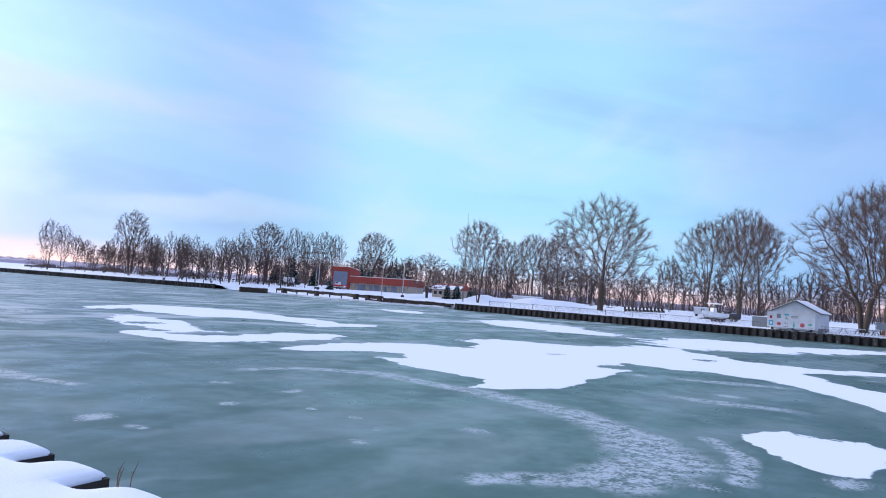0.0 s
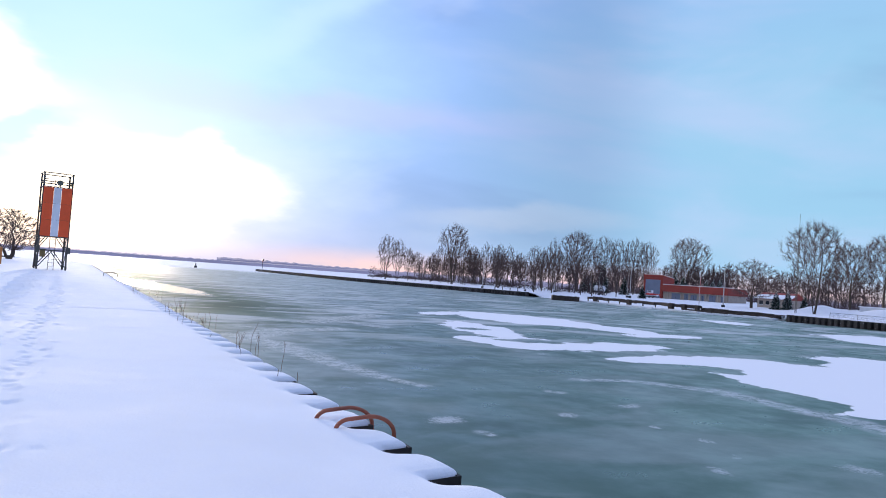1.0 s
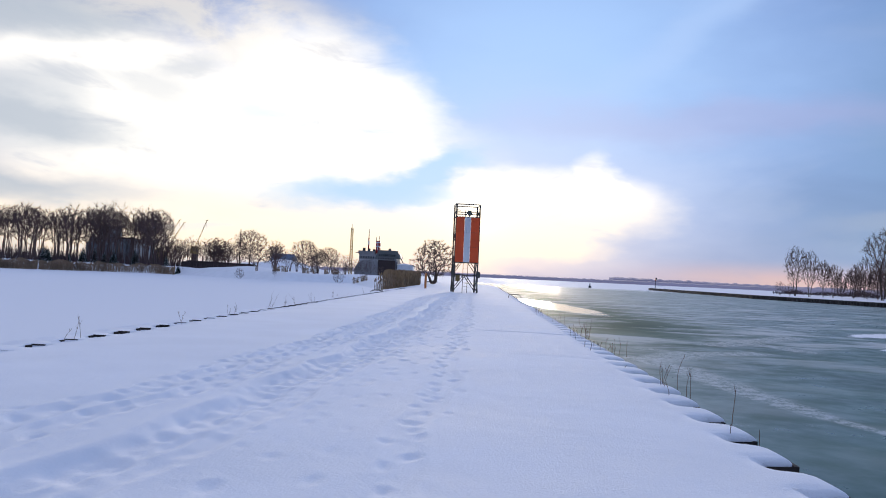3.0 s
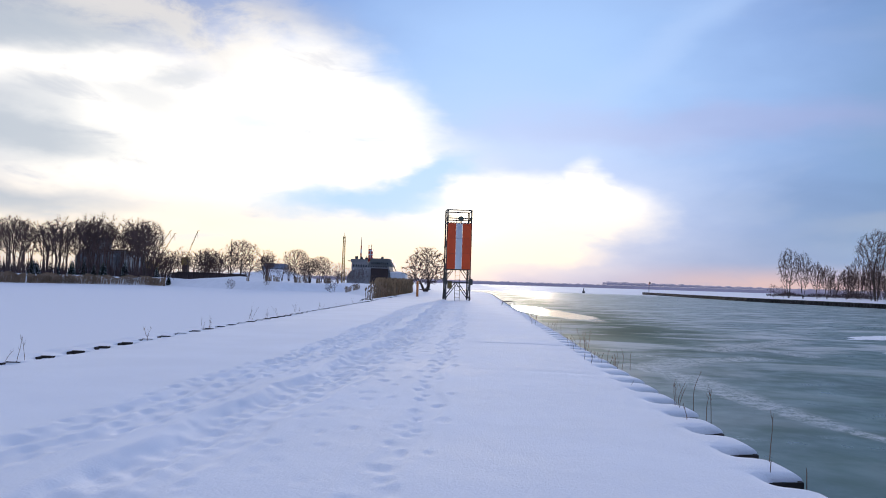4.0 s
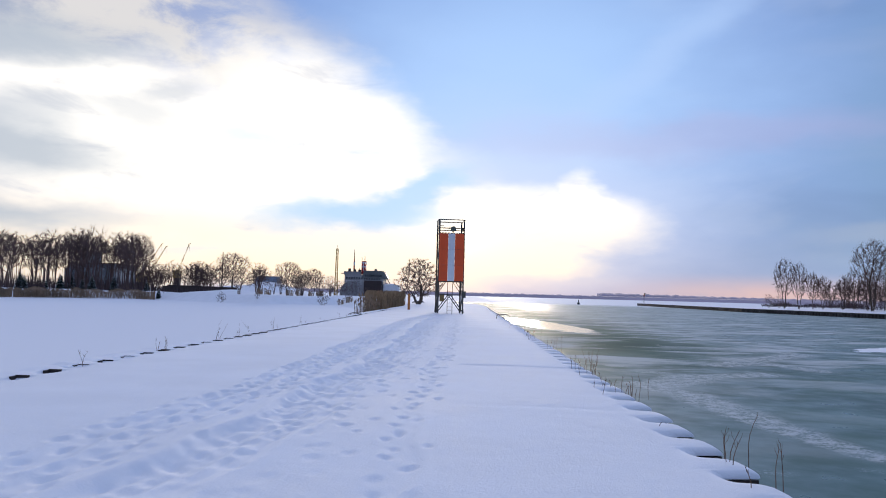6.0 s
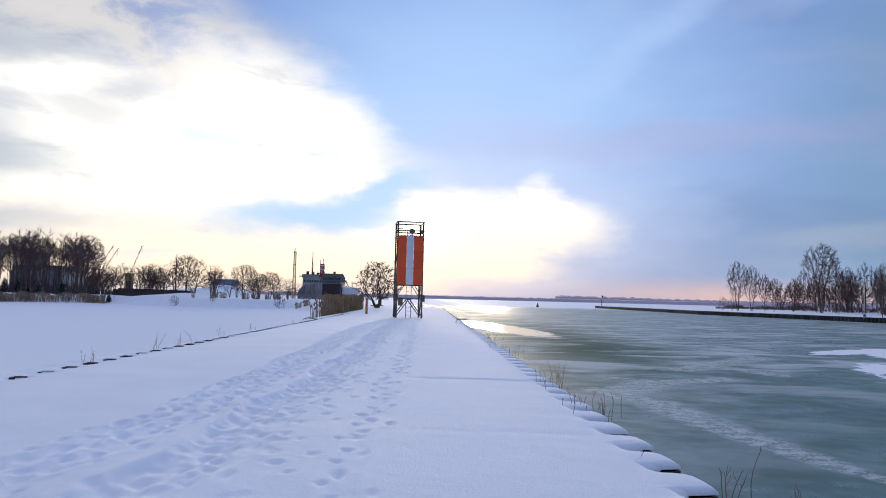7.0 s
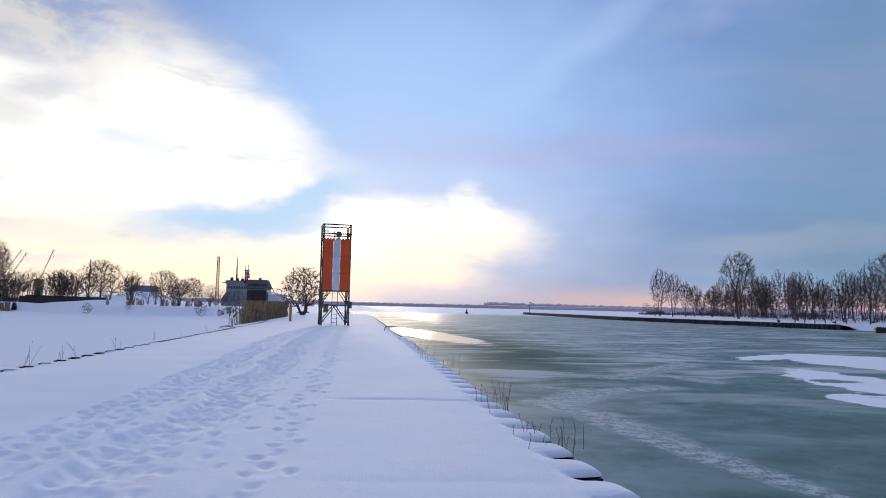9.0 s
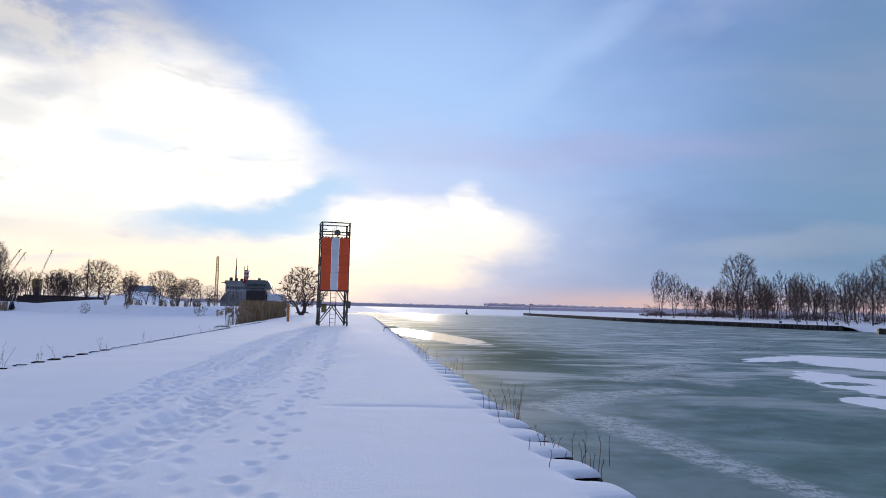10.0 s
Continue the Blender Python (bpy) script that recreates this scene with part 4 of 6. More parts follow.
def raw_tree(seed, high, plan, stems=1):
    """Vertices and triangles of a small tree, to be scattered in a wood."""
    t, c = tree_meshes(seed, high, plan, stems)
    vs, fs, o = [], [], 0
    for me in (t, c):
        v = np.empty(len(me.vertices) * 3)
        me.vertices.foreach_get("co", v)
        vs.append(v.reshape(-1, 3))
        for p in me.polygons:
            q = [i + o for i in p.vertices]
            fs += [(q[0], q[j], q[j + 1]) for j in range(1, len(q) - 1)]
        o += len(me.vertices)
        bpy.data.meshes.remove(me)
    return np.concatenate(vs), np.array(fs)


def wood(name, kinds, spots, mat, label, category="wood"):
    """Many trees joined into one. spots: x, y, z, scale."""
    rnd = random.Random(len(spots))
    vs, fs, o = [], [], 0
    for x, y, z, s in spots:
        v, f = kinds[rnd.randrange(len(kinds))]
        a = rnd.uniform(0, 6.283)
        c, q = math.cos(a), math.sin(a)
        w = s * rnd.uniform(0.85, 1.2)
        vs.append(np.stack([x + w * (v[:, 0] * c - v[:, 1] * q), y + w * (v[:, 0] * q + v[:, 1] * c), z + s * v[:, 2]], -1))
        fs.append(f + o)
        o += len(v)
    me = bpy.data.meshes.new(name)
    me.from_pydata(np.concatenate(vs).tolist(), [], np.concatenate(fs).tolist())
    me.materials.append(mat)
    return tagged(new(name, me), label, category, "", "stuff")


def blades(name, spots, mat, label, lean=0.18, width=0.02, plume=True):
    """Upright dry stems. spots: x, y, z, height."""
    rnd = random.Random(len(spots) + 7)
    g = Geo()
    for x, y, z, h in spots:
        a, l = rnd.uniform(0, 6.283), rnd.uniform(0, lean) * h
        dx, dy = math.cos(a) * l, math.sin(a) * l
        b = rnd.uniform(0, 6.283)
        wx, wy = math.cos(b) * width / 2, math.sin(b) * width / 2
        o = len(g.v)
        g.v += [(x - wx, y - wy, z - 0.05), (x + wx, y + wy, z - 0.05), (x + dx * 0.5 + wx, y + dy * 0.5 + wy, z + h * 0.6), (x + dx * 0.5 - wx, y + dy * 0.5 - wy, z + h * 0.6), (x + dx, y + dy, z + h)]
        g.f += [(o, o + 1, o + 2, o + 3), (o + 3, o + 2, o + 4)]
        if plume and rnd.random() < 0.5:
            o = len(g.v)
            e = 2.6 * width
            g.v += [(x + dx * 0.9, y + dy * 0.9, z + h * 0.88), (x + dx + e, y + dy, z + h * 0.95), (x + dx * 1.1, y + dy * 1.1, z + h * 1.06), (x + dx - e, y + dy, z + h * 0.96)]
            g.f.append((o, o + 1, o + 2, o + 3))
    return tagged(g.obj(name, mat), label, "reeds", "", "stuff")


def weed(at, stems, high, seed, label="dry brown weed stalks poking through the snow"):
    rnd = random.Random(seed)
    ob = thing("weed", label, "weed", at, 0, "weeds along the pier")
    for i in range(stems):
        a, l = rnd.uniform(0, 6.283), rnd.uniform(0.08, 0.55)
        x, y = rnd.gauss(0, 0.16), rnd.gauss(0, 0.16)
        h = high * rnd.uniform(0.4, 1.0)
        bow, side = rnd.uniform(0.1, 0.5), rnd.gauss(0, 0.06)
        pts = [Vector((x + math.cos(a) * l * h * t ** (1 + bow) + side * math.sin(t * 3) * h, y + math.sin(a) * l * h * t ** (1 + bow), h * t)) for t in (0, 0.3, 0.55, 0.8, 1.0)]
        pts[0].z = -0.15
        g = Geo().tube(pts, [0.0042, 0.0038, 0.0032, 0.0025, 0.0015], 4)
        for j in range(rnd.randint(2, 6) if high > 0.2 else 1):
            t = rnd.uniform(1.2, 3.9)
            p = pts[int(t)].lerp(pts[int(t) + 1], t - int(t))
            b, e = rnd.uniform(0, 6.283), h * rnd.uniform(0.10, 0.30)
            q = p + Vector((math.cos(b) * e * 0.45, math.sin(b) * e * 0.45, e))
            g.tube([p, p.lerp(q, 0.5) + Vector((math.cos(b), math.sin(b), 0)) * e * 0.1, q], [0.0026, 0.002, 0.0012], 3, False)
        g.obj("stalk", WEED, ob)

# ---- east bank: land, quay, far pier ----
QUAY_X = 127.6


def shore_east(y):
    return np.interp(y, [-400, 97, 100, 125, 160, 186, 189, 196, 224, 250, 280, 445], [QUAY_X, QUAY_X, 131.5, 130.5, 132.5, 131.0, 127.4, 123.0, 115.5, 109.5, 102.8, 102.5])


def back_east(y):
    return np.interp(y, [-400, 300, 335, 345, 450], [620, 620, 180, 116, 109])


def land_east(x, y):
    off = x - shore_east(y)
    z = -0.78 + np.clip(off - 2, 0, 80) * 0.021 + 0.10 * lumpy(x, y, 31, 12.0) * smooth(3, 12, off)
    for mx, my, h, w in ((160, 113, 1.9, 4.5), (156, 95.5, 1.5, 3.0), (150, 84, 1.3, 5.0), (170, 104, 1.6, 6), (146, 92, 0.9, 4), (180, 100, 1.2, 7)):
        z = z + h * np.exp(-(((x - mx) / w) ** 2 + ((y - my) / w) ** 2))
    soft = smooth(100, 104, y) * smooth(189, 185, y)
    return z - soft * 1.3 * smooth(6, 0, off)


ys = np.concatenate([np.linspace(-400, -40, 19), np.linspace(-36, 200, 190), np.linspace(201.5, 452, 130)])
u = np.linspace(0, 1, 90) ** 2.0
xw, xe = shore_east(ys), back_east(ys)
xs = xw[:, None] + (xe - xw)[:, None] * u[None, :]
yy = np.repeat(ys[:, None], len(u), 1)
zz = land_east(xs, yy)
zz[:, 0] -= 0.06
edge_low = smooth(100, 102, ys) * smooth(188, 186, ys)
zz[:, 0] = np.where(edge_low > 0.5, ICE_Z - 0.05, zz[:, 0])
sheet("east_ground", xs, yy, zz, SNOW, "snow-covered lawn and wharf on the far bank", "ground", False)
# end face of the far pier and its lake side
g = Geo().box(104.0, 109.2, 440, 452.5, -2.6, -0.82)
tagged(g.obj("pier_head", STEEL), "dark steel head of the long far pier", "pier", "", "structure")
far_pile = pile_mesh("far_pile", 1.25, 0.80, -2.3, -0.72, 0.05, FARSTEEL)
# the land lies towards +x: piles are turned to face the channel
pile_row("dark scalloped sheet piles of the far quay", far_pile, 128, (QUAY_X + 0.05, 97.5, 0.0), (0, -1.25), 180)
line = [(126.4, 189.0), (123.0, 196.0), (115.5, 224.0), (109.5, 250.0), (102.8, 280.0), (102.5, 446.0)]
far_wall = thing("far_pier_wall", "long dark sheet pile wall of the far pier", "pile wall", kind="structure")
for (x0, y0), (x1, y1) in zip(line, line[1:]):
    run = math.hypot(x1 - x0, y1 - y0)
    turn = math.degrees(math.atan2(-(x1 - x0), y1 - y0)) + 180
    count = max(1, round(run / 1.25))
    for i in range(count):
        t = (i + 1) / count
        ob = new("sheet_pile", far_pile)
        ob.parent = far_wall
        ob.matrix_world = pose(x0 + (x1 - x0) * t + 0.05, y0 + (y1 - y0) * t, 0, 0, 0, turn) @ Matrix.Diagonal((1, run / count / 1.25, 1, 1))
ob = new("sheet_pile", far_pile)
ob.parent = far_wall
ob.matrix_world = pose(126.4, 189.0, 0, 0, 0, -90)

# timber box and broken timber dock
crib = thing("timber_crib", "low dark timber crib capped with snow", "dock", (121.5, 162.0, ICE_Z), -33)
crib.scale = (0.78, 1.0, 0.95)
for i in range(11):
    Geo().box(-4.6 + i * 0.85, -3.82 + i * 0.85, -1.2, -0.95, -0.2, 1.45 - 0.05 * (i % 3)).obj("plank", TIMBER, crib)
    Geo().box(-4.6 + i * 0.85, -3.82 + i * 0.85, 2.6, 2.85, -0.2, 1.40).obj("plank", TIMBER, crib)
Geo().box(-4.7, 4.8, -0.95, 2.6, -0.2, 1.30).obj("fill", TIMBER, crib)
Geo().box(-4.6, 4.7, -0.9, 2.55, 1.304, 1.42).obj("snow_cap", SNOW, crib)

dock = thing("timber_dock", "long broken timber dock half buried in snow", "dock")
rnd = random.Random(11)


def dock_line(t):
    """Along the dock, from the crib towards the quay."""
    return np.interp(t, [0, 0.35, 0.75, 1], [127.5, 127.0, 126.5, 130.0]), np.interp(t, [0, 0.35, 0.75, 1], [160, 140, 117, 101])


for i in range(26):
    t0, t1 = i / 26, (i + 1) / 26 - 0.003
    (xa, ya), (xb, yb) = dock_line(t0), dock_line(t1)
    z = -0.85 + 0.06 * math.sin(i * 1.7) - 0.03 * i * (i > 17) * 0.6
    if i not in (18,):
        Geo().beam((xa + rnd.uniform(0, 0.6), ya, z), (xb + rnd.uniform(0, 0.6), yb, z + rnd.uniform(-0.12, 0.12)), 0.6, 0.62).obj("stringer", TIMBER, dock)
    Geo().beam((xa + 1.8, ya, z + 0.12), (xb + 1.8, yb, z + 0.12), 0.5, 0.55).obj("stringer", TIMBER, dock)
    if i % 2 == 0 and i < 19:
        Geo().tube([(xa + 0.3, ya, -2.4), (xa + 0.3, ya, z + 0.1)], 0.16, 8).obj("pile", TIMBER, dock)
    if i < 16:
        Geo().beam((xa + 1.4, ya, z - 0.12), (xb + 1.4, yb, z - 0.12), 0.9, 0.12).obj("deck_board", TIMBER, dock)
    if i % 3:
        Geo().beam((xa + 0.9, ya, z + 0.03), (xb + 0.9, yb, z + 0.03), 0.75, 0.16).obj("snow_cap", SNOW, dock)
for i in range(7):
    t = 0.66 + 0.05 * i
    (xa, ya), (xb, yb) = dock_line(t), dock_line(min(1, t + 0.13))
    Geo().beam((xa - 1.6 + 0.2 * i, ya, -1.45 + 0.05 * i), (xb - 1.8 + 0.3 * i, yb, -1.62 + 0.04 * i), 0.36, 0.34).obj("fallen_beam", TIMBER, dock)
for t in (0.06, 0.3, 0.56, 0.63, 0.70):
    xa, ya = dock_line(t)
    Geo().box(xa - 0.45, xa + 0.45, ya - 0.45, ya + 0.45, -1.7, -0.35).obj("bollard_block", TIMBER, dock)
shelf = Geo()
for i in range(20):
    (xa, ya), (xb, yb) = dock_line(i / 20), dock_line((i + 1) / 20)
    shelf.beam((xa - 1.4, ya, ICE_Z + 0.12), (xb - 1.4, yb, ICE_Z + 0.12), 2.6 + 0.6 * math.sin(i), 0.5)
shelf.obj("snow_shelf", SNOW, dock)

# ---- fence along the quay ----
fence = thing("chainlink_fence", "low galvanised chain-link fence on the snowy wharf", "fence")
for i in range(15):
    y = 92 - i * 5.6
    z = float(land_east(np.float64(132.5), np.float64(y)))
    Geo().tube([(132.5, y, z - 0.2), (132.5, y, z + 1.05)], 0.045, 6).obj("post", GALV, fence)
    if i < 14:
        z2 = float(land_east(np.float64(132.5), np.float64(y - 5.6)))
        Geo().tube([(132.5, y, z + 1.0), (132.5, y - 5.6, z2 + 1.0)], 0.03, 5).obj("rail", GALV, fence)
        g = Geo()
        for j in range(28):
            a, b = y - j * 0.2, y - j * 0.2 - 0.2
            g.beam((132.5, a, z + 0.02), (132.5, b - 0.3, z + 1.0), 0.008).beam((132.5, b - 0.3, z + 0.02), (132.5, a, z + 1.0), 0.008)
        g.obj("mesh_panel", GALV, fence)

# ---- sheds, boathouse ----


def concession_shed():
    shed = thing("concession_shed", "white gabled concession shed with printed sign boards", "shed", (130.5, 29.2, -0.62))
    g = Geo().prism([(-3.7, 0), (3.7, 0), (3.7, 2.95), (0.0, 4.75), (-3.7, 2.95)], 0.6, 8.5)
    g.obj("wall", SIDING, shed)
    for s in (-1, 1):
        o = Geo()
        o.prism([(s * 4.05, 2.80), (s * 4.05, 2.92), (s * 0.0, 4.92), (s * 0.0, 4.78)] if s > 0 else [(0, 4.78), (0, 4.92), (s * 4.05, 2.92), (s * 4.05, 2.80)], 0.2, 8.8)
        roof = o.obj("roof", DARK, shed)
        c = Geo().prism([(s * 4.0, 2.925), (s * 4.0, 3.05), (s * 0.1, 5.0), (s * 0.1, 4.9)] if s > 0 else [(-0.1, 4.9), (-0.1, 5.0), (-4.0, 3.05), (-4.0, 2.925)], 0.45, 8.7)
        c.obj("snow_layer", SNOW, roof)
    counter = Geo().box(-0.1, 0.59, -3.2, 4.15, 0.25, 2.85).obj("front_counter", SIDING, shed, "white boarded-up serving front")
    for i in range(5):
        y = -3.2 + i * 1.47 + 0.02
        Geo().box(-0.14, -0.104, y, y + 1.42, 0.30, 2.80).obj("board", SIDING, counter)

    def at(u, v):
        return 4.1 - u * 7.25, 0.32 + v * 2.45

    def bar(u0, u1, v0, v1, mat):
        (y1, z0), (y0, z1) = at(u0, v0), at(u1, v1)
        Geo().box(-0.156 if mat == REDPAINT else -0.15, -0.142, y0, y1, z0, z1).obj("sign_print", mat, counter)

    def blob(u, v, ru, rv, mat, wave=0.0, lift=0.0):
        ring = []
        for i in range(20):
            t = 6.2832 * i / 20
            k = 1 + wave * math.sin(t * 5)
            ring.append(at(u + ru * k * math.cos(t), v + rv * k * math.sin(t)))
        Geo().prism(ring[::-1], -0.15 - lift, -0.142 - lift).obj("sign_print", mat, counter)

    def chevron(u, v, w, h):
        Geo().prism([at(u - w, v - h), at(u, v + h), at(u + w, v - h), at(u, v + h * 0.3)], -0.15, -0.142).obj("sign_print", DARK, counter)
    bar(0.05, 0.10, 0.56, 0.76, REDPAINT), bar(0.03, 0.13, 0.10, 0.42, TEAL), blob(0.08, 0.26, 0.028, 0.09, WHITE, 0.1, 0.01)
    bar(0.20, 0.29, 0.60, 0.90, GREYPRINT), blob(0.25, 0.22, 0.045, 0.12, PINK), blob(0.262, 0.22, 0.02, 0.07, REDPAINT, 0.0, 0.01)
    bar(0.36, 0.47, 0.84, 0.92, TEAL), bar(0.38, 0.45, 0.76, 0.81, TEAL), chevron(0.41, 0.60, 0.045, 0.09), chevron(0.39, 0.26, 0.03, 0.10), chevron(0.435, 0.24, 0.025, 0.08)
    bar(0.36, 0.46, 0.05, 0.09, GREYPRINT), bar(0.50, 0.66, 0.76, 0.81, GREYPRINT), bar(0.51, 0.65, 0.66, 0.71, GREYPRINT)
    blob(0.57, 0.17, 0.022, 0.16, GREENPRINT), bar(0.562, 0.578, 0.32, 0.42, TEAL)
    blob(0.75, 0.22, 0.05, 0.15, PINK, 0.06), bar(0.73, 0.78, 0.12, 0.20, REDPAINT), blob(0.91, 0.28, 0.045, 0.09, GREENPRINT, 0.12), bar(0.85, 0.97, 0.06, 0.10, GREYPRINT)
    Geo().box(0.0, 8.5, -3.75, -3.70, 0.0, 0.5).obj("skirting", DARK, shed)
    for y in (-2.6, 0.2, 3.4):
        Geo().box(0.1, 0.5, y - 0.15, y + 0.15, -0.2, 0.25).obj("footing", DARK, shed)


concession_shed()
g = thing("utility_cabinet", "grey metal utility cabinet beside the shed", "cabinet", (137.5, 36.2, -0.6))
Geo().box(-0.6, 0.6, -1.35, 1.35, -0.2, 1.75).obj("body", GREYWALL, g)
Geo().box(-0.65, 0.65, -1.4, 1.4, 1.754, 1.88).obj("snow_cap", SNOW, g)
for y in (-0.68, 0.68):
    Geo().box(-0.64, -0.604, y - 0.6, y + 0.6, 0.1, 1.6).obj("door", GREYWALL, g)


def boathouse():
    """Red boathouse: a tall bay with a roller door and a long low wing."""
    house = thing("boathouse", "long brick-red boathouse with blue-grey doors", "building", (177.7, 192.4, 0.0), 13.0)
    # local x: away from the water, y: along the front, towards -y the low wing
    bay = Geo().prism([(0, -0.4), (7, -0.4), (7, 7.2), (0, 8.1)], -7.6, 0.0, "y")
    wall = bay.obj("tall_bay", REDCLAD, house, "brick-red clad tall bay")
    for i in range(19):
        Geo().box(-0.03, 0.0, -7.5 + i * 0.39, -7.42 + i * 0.39, 0, 8.0).obj("cladding_rib", REDCLAD, wall)
    door = Geo().box(-0.10, -0.02, -6.7, -0.9, 0.2, 6.4).obj("roller_door", BLUEDOOR, house, "blue-grey roller door")
    for i in range(15):
        Geo().box(-0.14, -0.104, -6.7, -0.9, 0.25 + i * 0.4, 0.29 + i * 0.4).obj("slat_edge", BLUEDOOR, door)
    low = Geo().prism([(0.6, -0.4), (12, -0.4), (12, 2.6), (0.6, 2.6)], -31.0, -7.6, "y")
    low.obj("low_wall", TAN, house, "tan block wall")
    Geo().prism([(-0.5, 2.604), (12.3, 2.604), (12.3, 4.9), (-0.5, 4.9)], -31.3, -7.7, "y").obj("fascia", REDCLAD, house, "brick-red roof fascia")
    for y, w, h in ((-12.5, 3.2, 2.2), (-16.4, 1.6, 2.2), (-19.0, 2.2, 2.0), (-22.2, 1.0, 2.1), (-25.6, 2.2, 2.3), (-29.0, 1.0, 2.1)):
        d = Geo().box(0.50, 0.58, y - w / 2, y + w / 2, -0.3, h).obj("door", BLUEDOOR, house)
        Geo().box(0.46, 0.498, y - 0.03, y + 0.03, -0.2, h - 0.1).obj("seam", DARK, d)
    Geo().prism([(0.2, 8.08), (6.8, 7.24), (6.8, 7.40), (0.2, 8.22)], -7.4, -0.2, "y").obj("roof_snow", SNOW, house)
    Geo().box(-0.3, 12.1, -31.1, -7.9, 4.904, 5.08).obj("roof_snow", SNOW, house)
    for y in (-9.6, -14.8, -17.6, -20.9, -23.6, -27.6, -30.6):
        Geo().box(-0.2, 0.1, y - 0.1, y + 0.1, -0.4, 2.6).obj("pillar", TAN, house)


boathouse()
cot = thing("red_roof_cottage", "small tan cottage with a snowy red roof", "house", (166.0, 131.0, 0.1), 8)
Geo().box(0, 7, -4.5, 4.5, -0.5, 2.7).obj("wall", TAN, cot)
cot.scale = (1, 1, 0.82)
Geo().prism([(-0.6, 2.704), (7.6, 2.704), (3.5, 4.9)], -5.0, 5.0, "y").obj("roof", REDCLAD, cot)
Geo().prism([(-0.62, 2.80), (1.9, 4.12), (1.9, 4.25), (-0.62, 2.95)], -5.05, 5.05, "y").obj("roof_snow", SNOW, cot)
for y in (-3, -0.8, 1.6, 3.4):
    w = Geo().box(-0.05, -0.004, y - 0.5, y + 0.5, 0.9, 2.1).obj("window", DARK, cot)
    Geo().box(-0.09, -0.054, y - 0.56, y + 0.56, 0.8, 0.9).obj("sill", WHITE, w)

# ---- boats, vehicles, tank ----


def console_boat(at, turn):
    boat = thing("console_boat", "white centre-console boat with T-top on trailer", "boat", at, turn)
    g = Geo()
    secs = [(-3.0, 1.10, 0.75, 1.75), (-1.5, 1.20, 0.70, 1.78), (0.5, 1.15, 0.70, 1.90), (2.0, 0.75, 0.85, 2.05), (3.0, 0.06, 1.35, 2.2)]
    for x, hw, zb, zt in secs:
        g.v += [(x, 0, zb), (x, hw * 0.85, zb + 0.35), (x, hw, zt), (x, hw - 0.12, zt), (x, -(hw - 0.12), zt), (x, -hw, zt), (x, -hw * 0.85, zb + 0.35)]
    for i in range(len(secs) - 1):
        for j in range(7):
            g.f.append((7 * i + j, 7 * i + (j + 1) % 7, 7 * i + 7 + (j + 1) % 7, 7 * i + 7 + j))
    g.f += [tuple(range(6, -1, -1)), tuple(range(28, 35))]
    g.obj("hull", WHITE, boat)
    Geo().box(-0.3, 0.5, -0.45, 0.45, 1.7, 2.75).obj("console", WHITE, boat)
    Geo().box(0.3, 0.42, -0.42, 0.42, 2.75, 3.1).obj("windscreen", DARK, boat)
    top = Geo().box(-1.0, 1.0, -0.95, 0.95, 3.45, 3.55).obj("t_top", WHITE, boat)
    Geo().box(-0.95, 0.95, -0.9, 0.9, 3.554, 3.66).obj("snow_cap", SNOW, top)
    for x in (-0.7, 0.6):
        for y in (-0.6, 0.6):
            Geo().tube([(x * 0.6, y, 1.75), (x, y, 3.46)], 0.03, 6).obj("t_top_leg", POLE, boat)
    for y in (-0.35, 0.35):
        m = Geo().box(-3.75, -3.1, y - 0.24, y + 0.24, 1.55, 2.25).obj("outboard_motor", BLACK, boat)
        Geo().box(-3.5, -3.3, y - 0.07, y + 0.07, 0.75, 1.55).obj("motor_leg", BLACK, m)
    Geo().tube([(-0.6, 0.3, 3.55), (-0.9, 0.3, 4.7)], 0.015, 5).obj("antenna", POLE, boat)
    tr = Geo().beam((-3.0, -0.8, 0.55), (3.6, 0, 0.55), 0.12).beam((-3.0, 0.8, 0.55), (3.6, 0, 0.55), 0.12).obj("trailer_frame", GALV, boat)
    for y in (-1.0, 1.0):
        for x in (-1.6, -0.7):
            w = Geo().tube([(x, y - 0.11, 0.33), (x, y + 0.11, 0.33)], 0.34, 16).obj("wheel", BLACK, boat)
            Geo().tube([(x, y - 0.125, 0.33), (x, y + 0.125, 0.33)], 0.18, 12).obj("rim", POLE, w)
    for x in (-2.4, 0.4, 1.6):
        Geo().box(x - 0.1, x + 0.1, -0.7, 0.7, 0.6, 0.85).obj("bunk", TIMBER, tr)


console_boat((143.5, 46.5, -0.55), 152)


